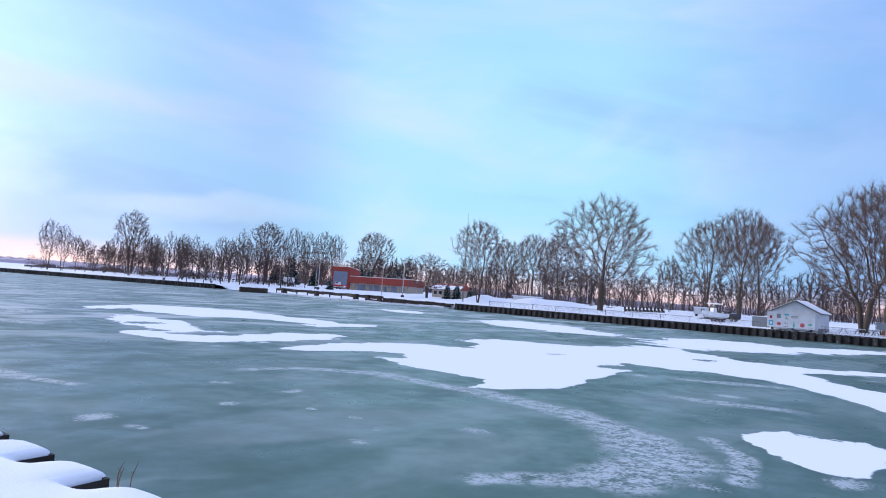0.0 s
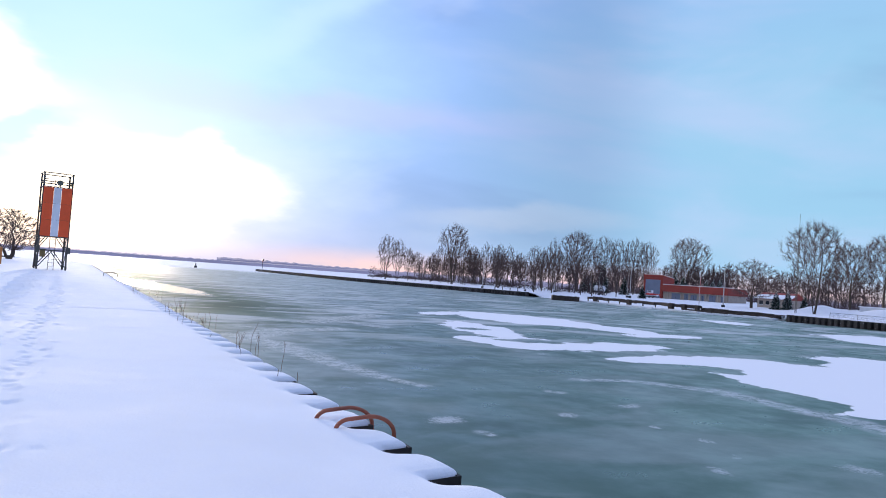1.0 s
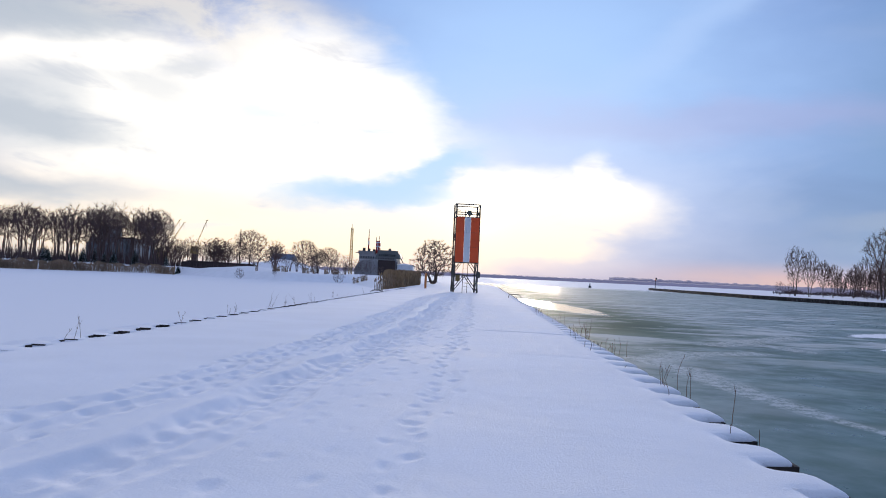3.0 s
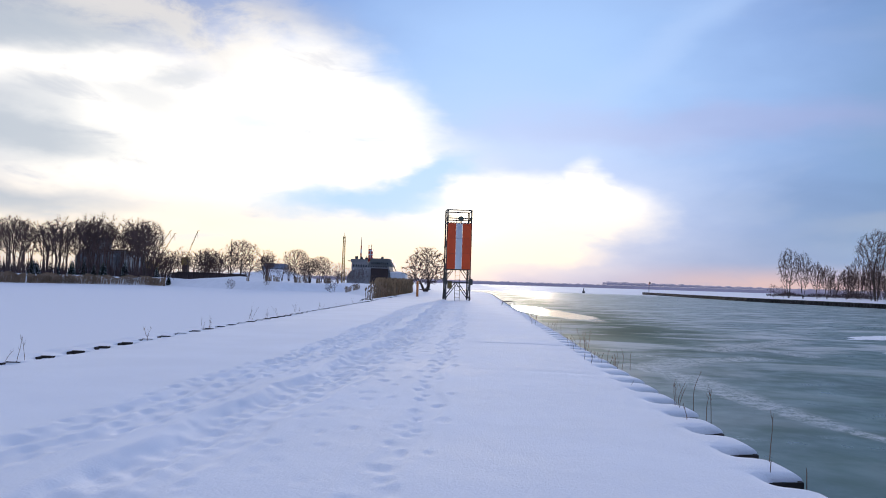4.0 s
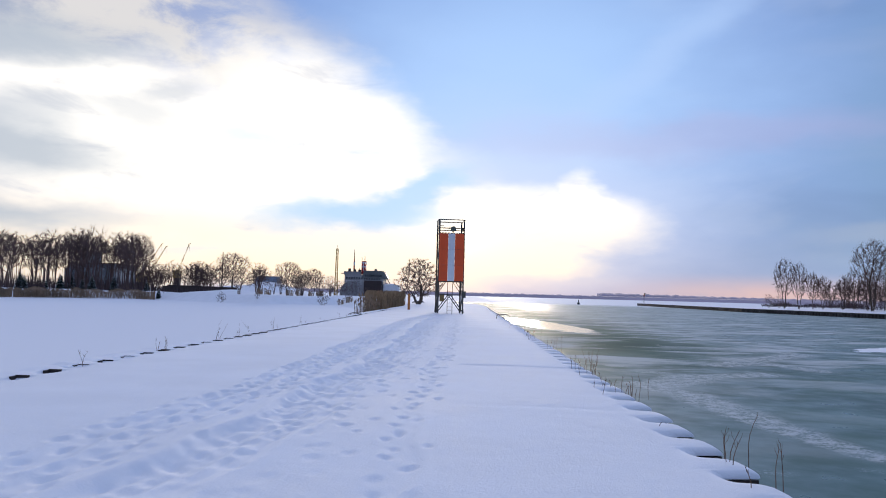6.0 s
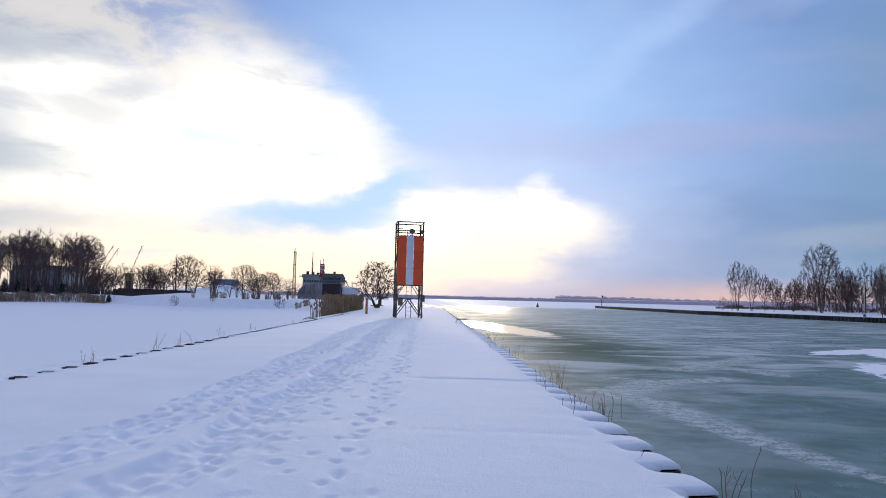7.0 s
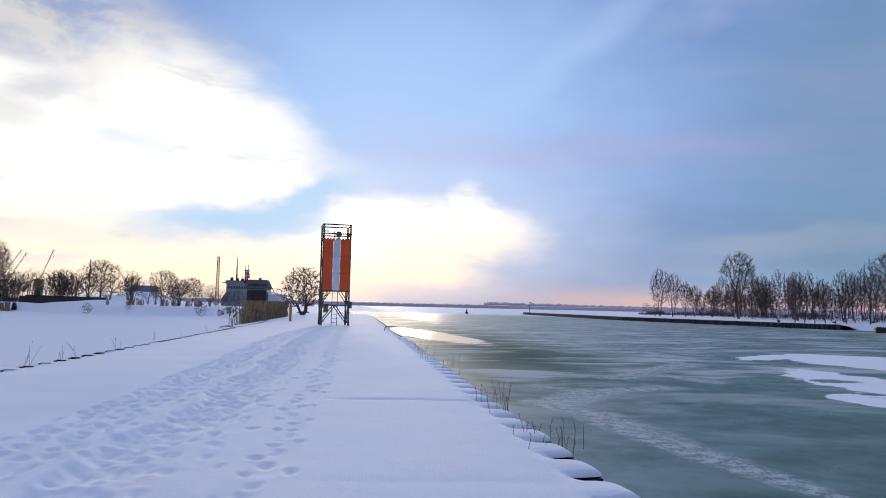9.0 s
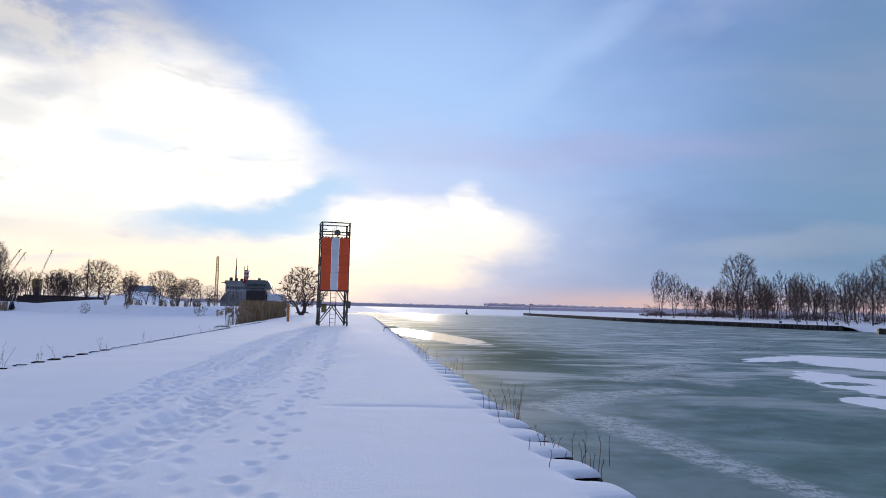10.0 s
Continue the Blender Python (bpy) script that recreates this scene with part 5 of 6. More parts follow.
def parked_car(at, turn):
    car = thing("parked_car", "dark snow-dusted estate car parked by the trees", "car", at, turn)
    side = [(-2.3, 0.45), (2.3, 0.45), (2.32, 0.85), (1.5, 1.02), (0.85, 1.62), (-1.7, 1.66), (-2.3, 1.05)]
    Geo().prism(side, -0.88, 0.88, "y").obj("body", BLACK, car)
    Geo().prism([(-1.55, 1.08), (0.95, 1.08), (0.62, 1.52), (-1.45, 1.55)], -0.895, 0.895, "y").obj("side_glass", DARK, car)
    Geo().box(-1.6, 0.75, -0.8, 0.8, 1.645, 1.75).obj("snow_cap", SNOW, car)
    for x in (-1.45, 1.45):
        for y in (-0.8, 0.8):
            w = Geo().tube([(x, y - 0.11, 0.34), (x, y + 0.11, 0.34)], 0.34, 16).obj("wheel", BLACK, car)
            Geo().tube([(x, y - 0.125, 0.34), (x, y + 0.125, 0.34)], 0.2, 12).obj("rim", POLE, w)
    for y in (-0.6, 0.6):
        Geo().box(2.28, 2.33, y - 0.2, y + 0.2, 0.68, 0.84).obj("headlight", WHITE, car)


parked_car((153, 46.8, -0.3), 75)
hut = thing("white_trailer", "small snow-capped white trailer on the wharf", "trailer", (172, 58.6, 0.1), 10)
Geo().box(-1.0, 1.0, -1.5, 1.5, 0.5, 2.0).obj("body", SIDING, hut)
Geo().box(-1.1, 1.1, -1.6, 1.6, 2.004, 2.2).obj("snow_cap", SNOW, hut)
Geo().box(-1.04, -1.004, -0.9, -0.1, 1.1, 1.7).obj("window", DARK, hut)
for y in (-0.9, 0.9):
    Geo().tube([(-0.95, y, 0.35), (-0.75, y, 0.35)], 0.35, 12).obj("wheel", BLACK, hut)
hut2 = thing("equipment_shed", "low white equipment shed by the snow piles", "shed", (176, 109, 0.3), 0)
Geo().box(-2, 2, -3.6, 3.6, -0.3, 1.6).obj("wall", SIDING, hut2)
Geo().box(-2.2, 2.2, -3.8, 3.8, 1.604, 1.8).obj("roof_snow", SNOW, hut2)

rescue = thing("rescue_boat", "red and white rigid inflatable boat on a trailer", "boat", (170, 181, 0.1), 100)
for y in (-1.0, 1.0):
    Geo().tube([(-3.2, y, 1.25), (1.8, y, 1.25), (3.0, y * 0.55, 1.45), (3.5, y * 0.1, 1.6)], [0.28, 0.28, 0.26, 0.2], 12).obj("tube", REDPAINT, rescue)
Geo().prism([(-1.0, 1.2), (1.0, 1.2), (0.0, 0.65)], -3.1, 2.6).obj("hull", WHITE, rescue)
Geo().box(-1.0, 0.5, -0.6, 0.6, 1.2, 2.5).obj("console", WHITE, rescue)
Geo().box(-0.8, 0.3, -0.62, 0.62, 2.0, 2.4).obj("window", DARK, rescue)
Geo().beam((-2.8, 0, 0.5), (3.8, 0, 0.5), 0.2).obj("trailer_beam", GALV, rescue)
for y in (-0.9, 0.9):
    Geo().tube([(-0.6, y - 0.1, 0.35), (-0.6, y + 0.1, 0.35)], 0.35, 12).obj("wheel", BLACK, rescue)
tank = thing("fuel_tank", "white horizontal fuel tank on a steel frame", "tank", (164, 199, 0.1), 12)
Geo().tube([(0, -1.9, 2.0), (0, -1.8, 2.0), (0, 1.8, 2.0), (0, 1.9, 2.0)], [0.7, 0.95, 0.95, 0.7], 18).obj("vessel", WHITE, tank)
for y in (-1.3, 1.3):
    for x in (-0.8, 0.8):
        Geo().beam((x, y, -0.2), (x * 0.8, y, 1.6), 0.14).obj("leg", GALV, tank)
Geo().tube([(-1.4, -4, 1.0), (-1.4, 4, 1.0)], 0.05, 6).obj("guard_rail", GALV, tank)
for y in (-4, -2, 0, 2, 4):
    Geo().tube([(-1.4, y, -0.2), (-1.4, y, 1.0)], 0.05, 6).obj("rail_post", GALV, tank)

# ---- poles and masts ----


def lamp_pole(at, high, thick=0.11, head=True, label="slim pale grey lamp pole on the wharf"):
    p = thing("lamp_pole", label, "lamp pole", at, 0, "poles on the far bank")
    Geo().tube([(0, 0, -0.3), (0, 0, high)], [thick, thick * 0.6], 8).obj("shaft", POLE, p)
    Geo().box(-0.3, 0.3, -0.3, 0.3, -0.3, 0.45).obj("base_block", DARK, p)
    if head:
        Geo().box(-0.75, 0.15, -0.16, 0.16, high - 0.02, high + 0.16).obj("lamp_head", GALV, p)


lamp_pole((125.5, 213.7, -0.5), 10.6)
lamp_pole((134, 200.5, -0.6), 8.9)
lamp_pole((146, 200.6, -0.2), 6.4, 0.10, False)
lamp_pole((157, 175.9, -0.1), 11.4)
lamp_pole((160, 180.5, -0.1), 7.0, 0.08, False)
lamp_pole((160, 199, 0.0), 6.2, 0.08, False)
lamp_pole((158, 192.0, 0.0), 8.0, 0.07, False)
lamp_pole((143, 127.2, -0.4), 9.5, 0.14)
lamp_pole((196, 116.5, 0.3), 8.0, 0.10, False)
lamp_pole((190, 97.5, 0.3), 8.5, 0.10, False)
flag = thing("signal_mast", "white flag mast with yardarm and stays", "mast", (146, 137.6, -0.4))
Geo().tube([(0, 0, -0.2), (0, 0, 8.2)], 0.10, 8).obj("lower_mast", POLE, flag)
Geo().tube([(0.1, 0, 7.0), (0.1, 0, 12.0)], 0.06, 8).obj("topmast", POLE, flag)
Geo().tube([(0, -1.7, 7.9), (0, 1.7, 7.9)], 0.05, 6).obj("yardarm", POLE, flag)
Geo().tube([(-0.05, 0.0, 2.0), (-0.05, -0.2, 7.2)], 0.06, 6).obj("furled_flag", PINK, flag)
mast = thing("radio_mast", "tall slender dark radio mast", "mast", (148, 111, -0.3))
for dx, dy in ((0, 0.22), (0.19, -0.11), (-0.19, -0.11)):
    Geo().tube([(dx, dy, -0.3), (dx * 0.6, dy * 0.6, 17.0)], 0.035, 5).obj("mast_leg", GALV, mast)
g = Geo()
for i in range(34):
    z = i * 0.5
    g.beam((0, 0.2, z), (0.17, -0.1, z + 0.5), 0.03).beam((0.17, -0.1, z), (-0.17, -0.1, z + 0.5), 0.03).beam((-0.17, -0.1, z), (0, 0.2, z + 0.5), 0.03)
g.obj("lacing", GALV, mast)
Geo().tube([(0, 0, 16.8), (0, 0, 22.5)], [0.07, 0.03], 6).obj("whip", GALV, mast)
for i in range(6):
    b = thing("bollard", "small grey steel bollard on the far pier", "bollard", (125.5 + i * 1.3, 205.5 - i * 2.6, -0.75), 0, "bollards on the far pier")
    Geo().tube([(0, 0, -0.1), (0, 0, 0.95 + 0.1 * (i % 2))], 0.14, 8).obj("shaft", GALV, b)
mark = thing("channel_marker", "slender pier-head marker with a red triangle top", "marker", (103.6, 437, -0.8))
Geo().tube([(0, 0, -0.1), (0, 0, 5.2)], 0.16, 8).obj("shaft", DARK, mark)
Geo().prism([(-1.3, 4.4), (1.3, 4.4), (0, 6.4)], -0.08, 0.08).obj("triangle_board", REDPAINT, mark)
Geo().box(-0.3, 0.3, -2.2, -1.4, 5.2, 6.3).obj("lantern", DARK, mark)
buoy = thing("channel_buoy", "dark can buoy frozen into the ice", "buoy", (62, 415, ICE_Z))
Geo().tube([(0, 0, -0.2), (0, 0, 1.0), (0, 0, 1.1), (0, 0, 2.6)], [0.8, 0.8, 0.3, 0.25], 10).obj("can", DARK, buoy)

# picnic tables, stacked frames and snow fence beside the shed
for i, (x, y, t) in enumerate(((136, 22.8, 10), (138, 20.6, -20), (137, 18.6, 35))):
    pt = thing("picnic_table", "snow-covered wooden picnic table", "picnic table", (x, y, -0.6), t, "picnic tables")
    Geo().box(-0.9, 0.9, -0.38, 0.38, 0.70, 0.75).obj("tabletop", TIMBER, pt)
    Geo().box(-0.9, 0.9, -0.36, 0.36, 0.754, 0.9).obj("snow_cap", SNOW, pt)
    for s in (-1, 1):
        Geo().box(-0.9, 0.9, s * 0.72 - 0.13, s * 0.72 + 0.13, 0.42, 0.46).obj("bench", TIMBER, pt)
        for e in (-0.6, 0.6):
            Geo().beam((e, s * 0.6, 0), (e, s * 0.15, 0.72), 0.08).obj("leg", TIMBER, pt)
sg = thing("sign_frame", "pale empty sign frame on two legs", "sign", (136, 17.3, -0.6), 8)
for y in (-0.9, 0.9):
    Geo().beam((0, y, -0.2), (0, y, 2.2), 0.08).obj("leg", POLE, sg)
for z in (0.9, 2.15):
    Geo().beam((0, -0.9, z), (0, 0.9, z), 0.08).obj("crossbar", POLE, sg)
Geo().box(-0.02, 0.02, -0.8, 0.8, 1.0, 2.05).obj("board", GREYWALL, sg)
sf = thing("snow_fence", "sagging orange plastic snow fence by the trees", "fence", (136.5, 15.0, -0.65), 0)
for j in range(7):
    Geo().beam((0.2 * math.sin(j), -2.0, 0.1 + 0.16 * j), (0.1, 2.2, 0.05 + 0.15 * j), 0.05, 0.07).obj("strap", NETORANGE, sf)
for y in (-2.0, -0.6, 0.8, 2.2):
    Geo().beam((0.05, y, -0.1), (0.05, y, 1.35), 0.06).obj("stake", NETORANGE, sf)

for i in range(11):
    x, y = 172 + 0.3 * i, 77.5 - 0.85 * i
    z = float(land_east(np.float64(x), np.float64(y)))
    pt = thing("park_bench", "dark park bench capped with snow", "bench", (x, y, z), 80, "row of stored benches")
    Geo().box(-0.3, 0.3, -0.35, 0.35, 0.45, 0.52).obj("seat", TIMBER, pt)
    Geo().box(-0.3, 0.3, 0.3, 0.36, 0.52, 1.25).obj("backrest", TIMBER, pt)
    Geo().box(-0.3, 0.3, -0.33, 0.28, 0.524, 0.66).obj("snow_cap", SNOW, pt)
    for e in (-0.25, 0.25):
        Geo().box(e - 0.05, e + 0.05, -0.3, 0.3, -0.1, 0.45).obj("leg", TIMBER, pt)
heap = thing("brush_heap", "heap of cut branches under snow", "brush", (186, 92.5, 0.2))
rnd = random.Random(19)
for i in range(40):
    p = Vector((rnd.gauss(0, 1.2), rnd.gauss(0, 2.6), rnd.uniform(0.1, 1.0)))
    q = p + Vector((rnd.gauss(0, 0.9), rnd.gauss(0, 1.4), rnd.uniform(-0.2, 0.9)))
    Geo().tube([p, q], [0.07, 0.02], 5).obj("branch", BARK, heap)

# ---- trees of the east bank ----
vase = tree_meshes(3, 24, VASE, snowy=True)
vase2 = tree_meshes(8, 24, VASE, 2, snowy=True)
wide = tree_meshes(12, 26, WIDE, snowy=True)
wide2 = tree_meshes(17, 25, WIDE, 2, snowy=True)
oval = tree_meshes(21, 22, OVAL, 2)
crownb = tree_meshes(26, 24, CROWN, 2)
slim = tree_meshes(29, 18, SLIM)
slim2 = tree_meshes(33, 18, SLIM, 2)
shrub = tree_meshes(41, 10, SHRUB, 6)
birch = tree_meshes(47, 15, OVAL, 3, BIRCH)
dome = tree_meshes(57, 7, DOME, 2)


def east(x, ratio):
    """A spot on the east bank at depth x, in the direction y / x."""
    y = x * ratio
    return (x, y, float(land_east(np.float64(x), np.float64(y))) - 0.1)


BIG = "large leafless broadleaf tree standing in snow"
EAST_TREES = [
    (wide, 157, 0.4917, 27.9 / 26, 40, 1.0), (vase2, 185, 0.3335, 24 / 24, 10, 1.0), (vase, 174, 0.290, 26 / 24, 80, 0.85), (vase, 192, 0.266, 25 / 24, 200, 0.8), (wide2, 146, 0.1465, 26.5 / 25, 70, 0.95),
    (vase2, 141, 0.127, 25.5 / 24, 130, 0.9), (vase2, 151, 0.7185, 21.2 / 24, 60, 0.95), (vase, 202, 0.6124, 22 / 24, 20, 0.9), (vase, 206, 0.66, 20 / 24, 150, 0.9), (wide2, 196, 0.565, 22 / 25, 10, 0.8),
]
for me, x, ratio, s, turn, w in EAST_TREES:
    bare_tree(me, east(x, ratio), s, turn, BIG, "large bare trees", 0, w)
bare_tree(birch, east(185, 0.385), 1.0, 30, "thin pale-barked birch with drooping twigs")
bare_tree(wide, east(155, 0.831), 12.6 / 26, 100, "smaller rounded bare tree before the red boathouse", "", 0, 1.15)
FAR_TREES = [
    (crownb, 134, 1.878, 24.0 / 24, 0, 1.0), (oval, 123, 2.382, 19.5 / 22, 50, 1.0), (oval, 125, 2.28, 17.5 / 22, 190, 0.85), (birch, 128, 2.19, 14 / 15, 70, 0.9), (birch, 131, 2.13, 12.5 / 15, 140, 1.0),
    (vase, 190, 1.292, 25 / 24, 90, 0.9), (oval, 188, 1.205, 22.5 / 22, 20, 1.0), (oval, 192, 1.16, 21.5 / 22, 130, 0.9), (oval, 186, 1.11, 21 / 22, 250, 1.0), (oval, 188, 1.075, 20 / 22, 300, 0.9),
    (vase, 232, 0.968, 25.5 / 24, 33, 1.0), (slim, 150, 1.63, 16.5 / 18, 45, 1.2), (slim2, 152, 1.57, 16.5 / 18, 99, 1.1), (slim, 160, 1.425, 16 / 18, 99, 1.0), (slim2, 165, 1.395, 17 / 18, 9, 1.0), (slim, 146, 1.745, 14 / 18, 29, 1.3), (slim2, 150, 1.52, 12 / 18, 29, 1.5),
]
for me, x, ratio, s, turn, w in FAR_TREES:
    bare_tree(me, east(x, ratio), s, turn, "leafless tree in the row behind the harbour", "bare trees behind the harbour", 0, w)
rnd = random.Random(31)
for i in range(22):
    ratio = 1.24 + 0.78 * (i + rnd.random()) / 22
    me = (slim, slim2, oval, birch)[i % 4]
    tall_by = 15 if i % 4 == 3 else 22 if i % 4 == 2 else 18
    bare_tree(me, east(rnd.uniform(142, 168) * (1.1 - 0.1 * ratio), ratio), rnd.uniform(11.5, 18) / tall_by, i * 51, "leafless tree in the row behind the harbour", "bare trees behind the harbour", 0, rnd.uniform(0.8, 1.15))
SHRUBS = [(121, 2.50, 0.55), (125, 2.42, 0.5), (138, 2.02, 1.05), (140, 1.95, 0.9), (139, 2.08, 0.6), (146, 1.82, 1.05), (148, 1.77, 1.0), (143, 1.70, 1.0), (142, 1.62, 0.9), (147, 1.50, 1.0), (150, 1.45, 0.9), (136, 1.90, 0.5), (138, 1.80, 0.5)]
for i, (x, ratio, s) in enumerate(SHRUBS):
    bare_tree(shrub, east(x, ratio), s, i * 47, "leafless many-stemmed shrub in the snow", "bare shrubs")
spr = spruce_meshes(5, 12, 2.9)
spr2 = spruce_meshes(6, 6, 1.9)
for me, x, ratio, s in ((spr, 179, 1.204, 14.3 / 12), (spr2, 178, 1.262, 1.4), (spr2, 180, 1.245, 1.25), (spr2, 176, 1.228, 0.95), (spr2, 178, 1.137, 1.1), (spr, 212, 1.000, 1.0), (spr, 222, 1.048, 0.95), (spr2, 205, 0.978, 1.5), (spr2, 157, 0.785, 0.82), (spr2, 158, 0.764, 0.85), (spr2, 160, 0.735, 0.6), (spr2, 200, 0.91, 1.3), (spr2, 204, 0.895, 1.4), (spr2, 206, 0.925, 1.3), (spr2, 163, 1.085, 0.8)):
    spruce(me, east(x, ratio), s, ratio * 900, "dark green spruce dusted with snow")
rnd = random.Random(77)
kinds = [raw_tree(51, 10, dict(SLIM, **THIN)), raw_tree(52, 10, dict(SHRUB, **THIN), 4), raw_tree(53, 10, dict(VASE, **THIN), 2), raw_tree(54, 10, dict(SLIM, **THIN), 2)]
spots = []
for i in range(330):
    ratio = rnd.uniform(-0.05, 1.18)
    x, y, z = east(rnd.uniform(215, 285), ratio)
    spots.append((x, y, z, rnd.uniform(0.7, 1.5)))
for i in range(75):
    ratio = rnd.uniform(1.15, 2.1)
    x, y, z = east(rnd.uniform(154, 195) * (1 - 0.12 * (ratio - 1.2)), ratio)
    spots.append((x, y, z, rnd.uniform(0.7, 1.25)))
wood("far_wood", kinds, spots, BRUSH, "tangled purple-brown leafless wood behind the wharf")
spots = []
for i in range(17000):
    ratio = rnd.uniform(-0.1, 2.55)
    d = rnd.uniform(205, 300) if ratio < 1.2 else rnd.uniform(140, 175) * (1.12 - 0.1 * (ratio - 1.2))
    x, y, z = east(d, ratio)
    spots.append((x, y, z, rnd.uniform(1.5, 8.0) if d > 225 else rnd.uniform(0.5, 3.4) * (0.55 + 0.45 * math.sin(ratio * 23) * math.sin(ratio * 7.3)) * min(1, (2.7 - ratio) * 2.2)))
blades("underbrush", spots, BRUSH, "dense purple-brown brush under the far trees", 0.55, 0.09, False)

# ---- west bank round the snowed-over basin ----


def shore_west(x):
    return np.interp(-x, [7.0, 9.5, 19, 37, 52, 70, 92, 125, 200, 420], [69, 86, 140, 205, 192, 200, 216, 191, 160, 110])


def north_west(x):
    return np.interp(-x, [-2.4, 4, 9, 15, 25, 60, 420], [126, 130, 157, 250, 360, 520, 900])


def land_west(x, y):
    off = (y - shore_west(x)) / np.where(x > -38, 4.0, 1.1)
    end = (north_west(x) - y) / 2.5
    z = -2.35 + 2.45 * smooth(-0.5, 6.5, np.minimum(off, end)) + 0.16 * lumpy(x, y, 61, 9.0)
    for mx, my, h, w in ((-72, 214, 0.9, 7), (-66, 216, 0.7, 5), (-90, 332, 5.0, 11), (-110, 345, 3.0, 12)):
        z = z + h * np.exp(-(((x - mx) / (w * 1.3)) ** 2 + ((y - my) / w) ** 2))
    return z


xs = -np.concatenate([np.linspace(2.2, 60, 80), np.linspace(61.5, 420, 150)])[::-1]
yv = np.concatenate([np.linspace(62, 260, 150), np.linspace(264, 520, 50)])
gx, gy = np.meshgrid(xs, yv)
gz = land_west(gx, gy)
near = (gx > LEFT - 0.2) & (gy < 127)
gz = np.where(near, -0.3, gz)
sheet("west_ground", gx, gy, gz, SNOW, "snow-covered bank round the frozen basin", "ground")


def west(px_ratio, y, eye_y=5.2):
    x = 0.1 + px_ratio * (y - eye_y)
    return (x, y, float(land_west(np.float64(x), np.float64(y))))


def ratio_at(column):
    return float(np.interp(column, [0, 145, 290, 400, 415, 480, 525, 600, 650, 755], [-0.673, -0.553, -0.435, -0.347, -0.3355, -0.282, -0.247, -0.187, -0.148, -0.0649]))


# wood on the left
rnd = random.Random(5)
tall = [raw_tree(61, 18, dict(BROOM, **LIGHT)), raw_tree(62, 18, dict(BROOM, **LIGHT), 2), raw_tree(63, 18, dict(BROOM, **LIGHT), 2), raw_tree(64, 18, dict(VASE, **LIGHT))]
round_low = [raw_tree(65, 18, dict(VASE, **LIGHT), 2), raw_tree(66, 18, dict(WIDE, **LIGHT), 2), raw_tree(67, 18, dict(VASE, **LIGHT), 3)]
spots = []
for i in range(150):
    r = rnd.uniform(-0.95, -0.455)
    x, y, z = west(r, rnd.uniform(222, 275))
    spots.append((x, y, z, rnd.uniform(0.92, 1.08)))
wood("west_wood", tall, spots, TWIG, "tall leafless wood lit from behind")
spots = []
for c0, c1, n, lo, hi in ((265, 345, 22, 0.35, 0.6), (345, 410, 18, 0.4, 0.62), (436, 480, 9, 0.45, 0.6), (484, 600, 14, 0.28, 0.42)):
    for i in range(n):
        x, y, z = west(ratio_at(rnd.uniform(c0, c1)), rnd.uniform(232, 262))
        spots.append((x, y, z, rnd.uniform(lo, hi)))
wood("west_thicket", round_low, spots, TWIG, "lower leafless trees along the west bank")
bare_tree(vase2, west(ratio_at(255), 222), 17.5 / 24, 30, "tall spreading bare tree at the edge of the wood")
bare_tree(vase, west(ratio_at(425), 232), 13.0 / 24, 75, "bare tree beside a utility pole", "", 0, 1.2)
bare_tree(vase2, west(ratio_at(523), 226), 10.3 / 24, 15, "rounded bare tree on the west bank", "rounded bare trees", 0, 1.25)
bare_tree(wide2, west(ratio_at(548), 224), 8.0 / 25, 60, "rounded bare tree on the west bank", "rounded bare trees")
bare_tree(vase2, west(ratio_at(567), 227), 8.4 / 24, 130, "rounded bare tree on the west bank", "rounded bare trees", 0, 1.3)
bare_tree(dome, (-6.9, 110, 0.0), 6.6 / 7, 20, "low spreading bare tree beyond the day-mark tower")
for c, s in ((55, 0.85), (62, 0.7), (100, 0.5), (125, 0.78), (145, 0.82), (163, 0.6), (180, 0.8), (218, 0.85), (275, 0.55), (297, 0.5)):
    spruce(spr2, west(ratio_at(c), 217 + (c * 7) % 9), s, c * 37, "small dark spruce below the bare wood")

spots = []
for i in range(5200):
    r = rnd.uniform(-0.95, -0.34)
    x, y, z = west(r, rnd.uniform(219, 270))
    spots.append((x, y, z, rnd.uniform(0.8, 3.0) * (rnd.uniform(1.0, 2.4) if r < -0.45 else 0.8)))
blades("west_underbrush", spots, BRUSH, "dark brush under the leafless west wood", 0.16, 0.13, False)

# reeds
spots = []
for i in range(3600):
    c = rnd.uniform(-60, 291)
    if 44 < c < 46.5:
        continue
    r = ratio_at(c) if c > 0 else -0.673 + c * 0.00085
    x = 0.1 + r * 195
    y = float(shore_west(np.float64(x))) + rnd.uniform(-3.5, 4)
    x = 0.1 + r * (y - 5.2)
    dense = 0.5 + 0.5 * math.sin(c * 0.13) * math.sin(c * 0.047 + 1)
    spots.append((x, y, ICE_Z + rnd.uniform(0, 0.4), rnd.uniform(1.0, 1.9) + dense * 0.8))
blades("shore_reeds", spots, DULLREED, "band of dry brown reeds along the basin shore", 0.15, 0.10, True)
spots = []
for i in range(2600):
    y = rnd.uniform(73, 100)
    x = -7.35 - rnd.random() ** 1.3 * 2.2 - 0.02 * (y - 73)
    spots.append((x, y, -0.5, rnd.uniform(1.5, 2.25)))
blades("pier_reeds", spots, REED, "dense stand of tall tan reeds beside the pier", 0.10, 0.035, True)
spots = [(rnd.uniform(-9.2, -7.6), rnd.uniform(66, 73), -0.7, rnd.uniform(1.2, 2.1)) for i in range(110)]
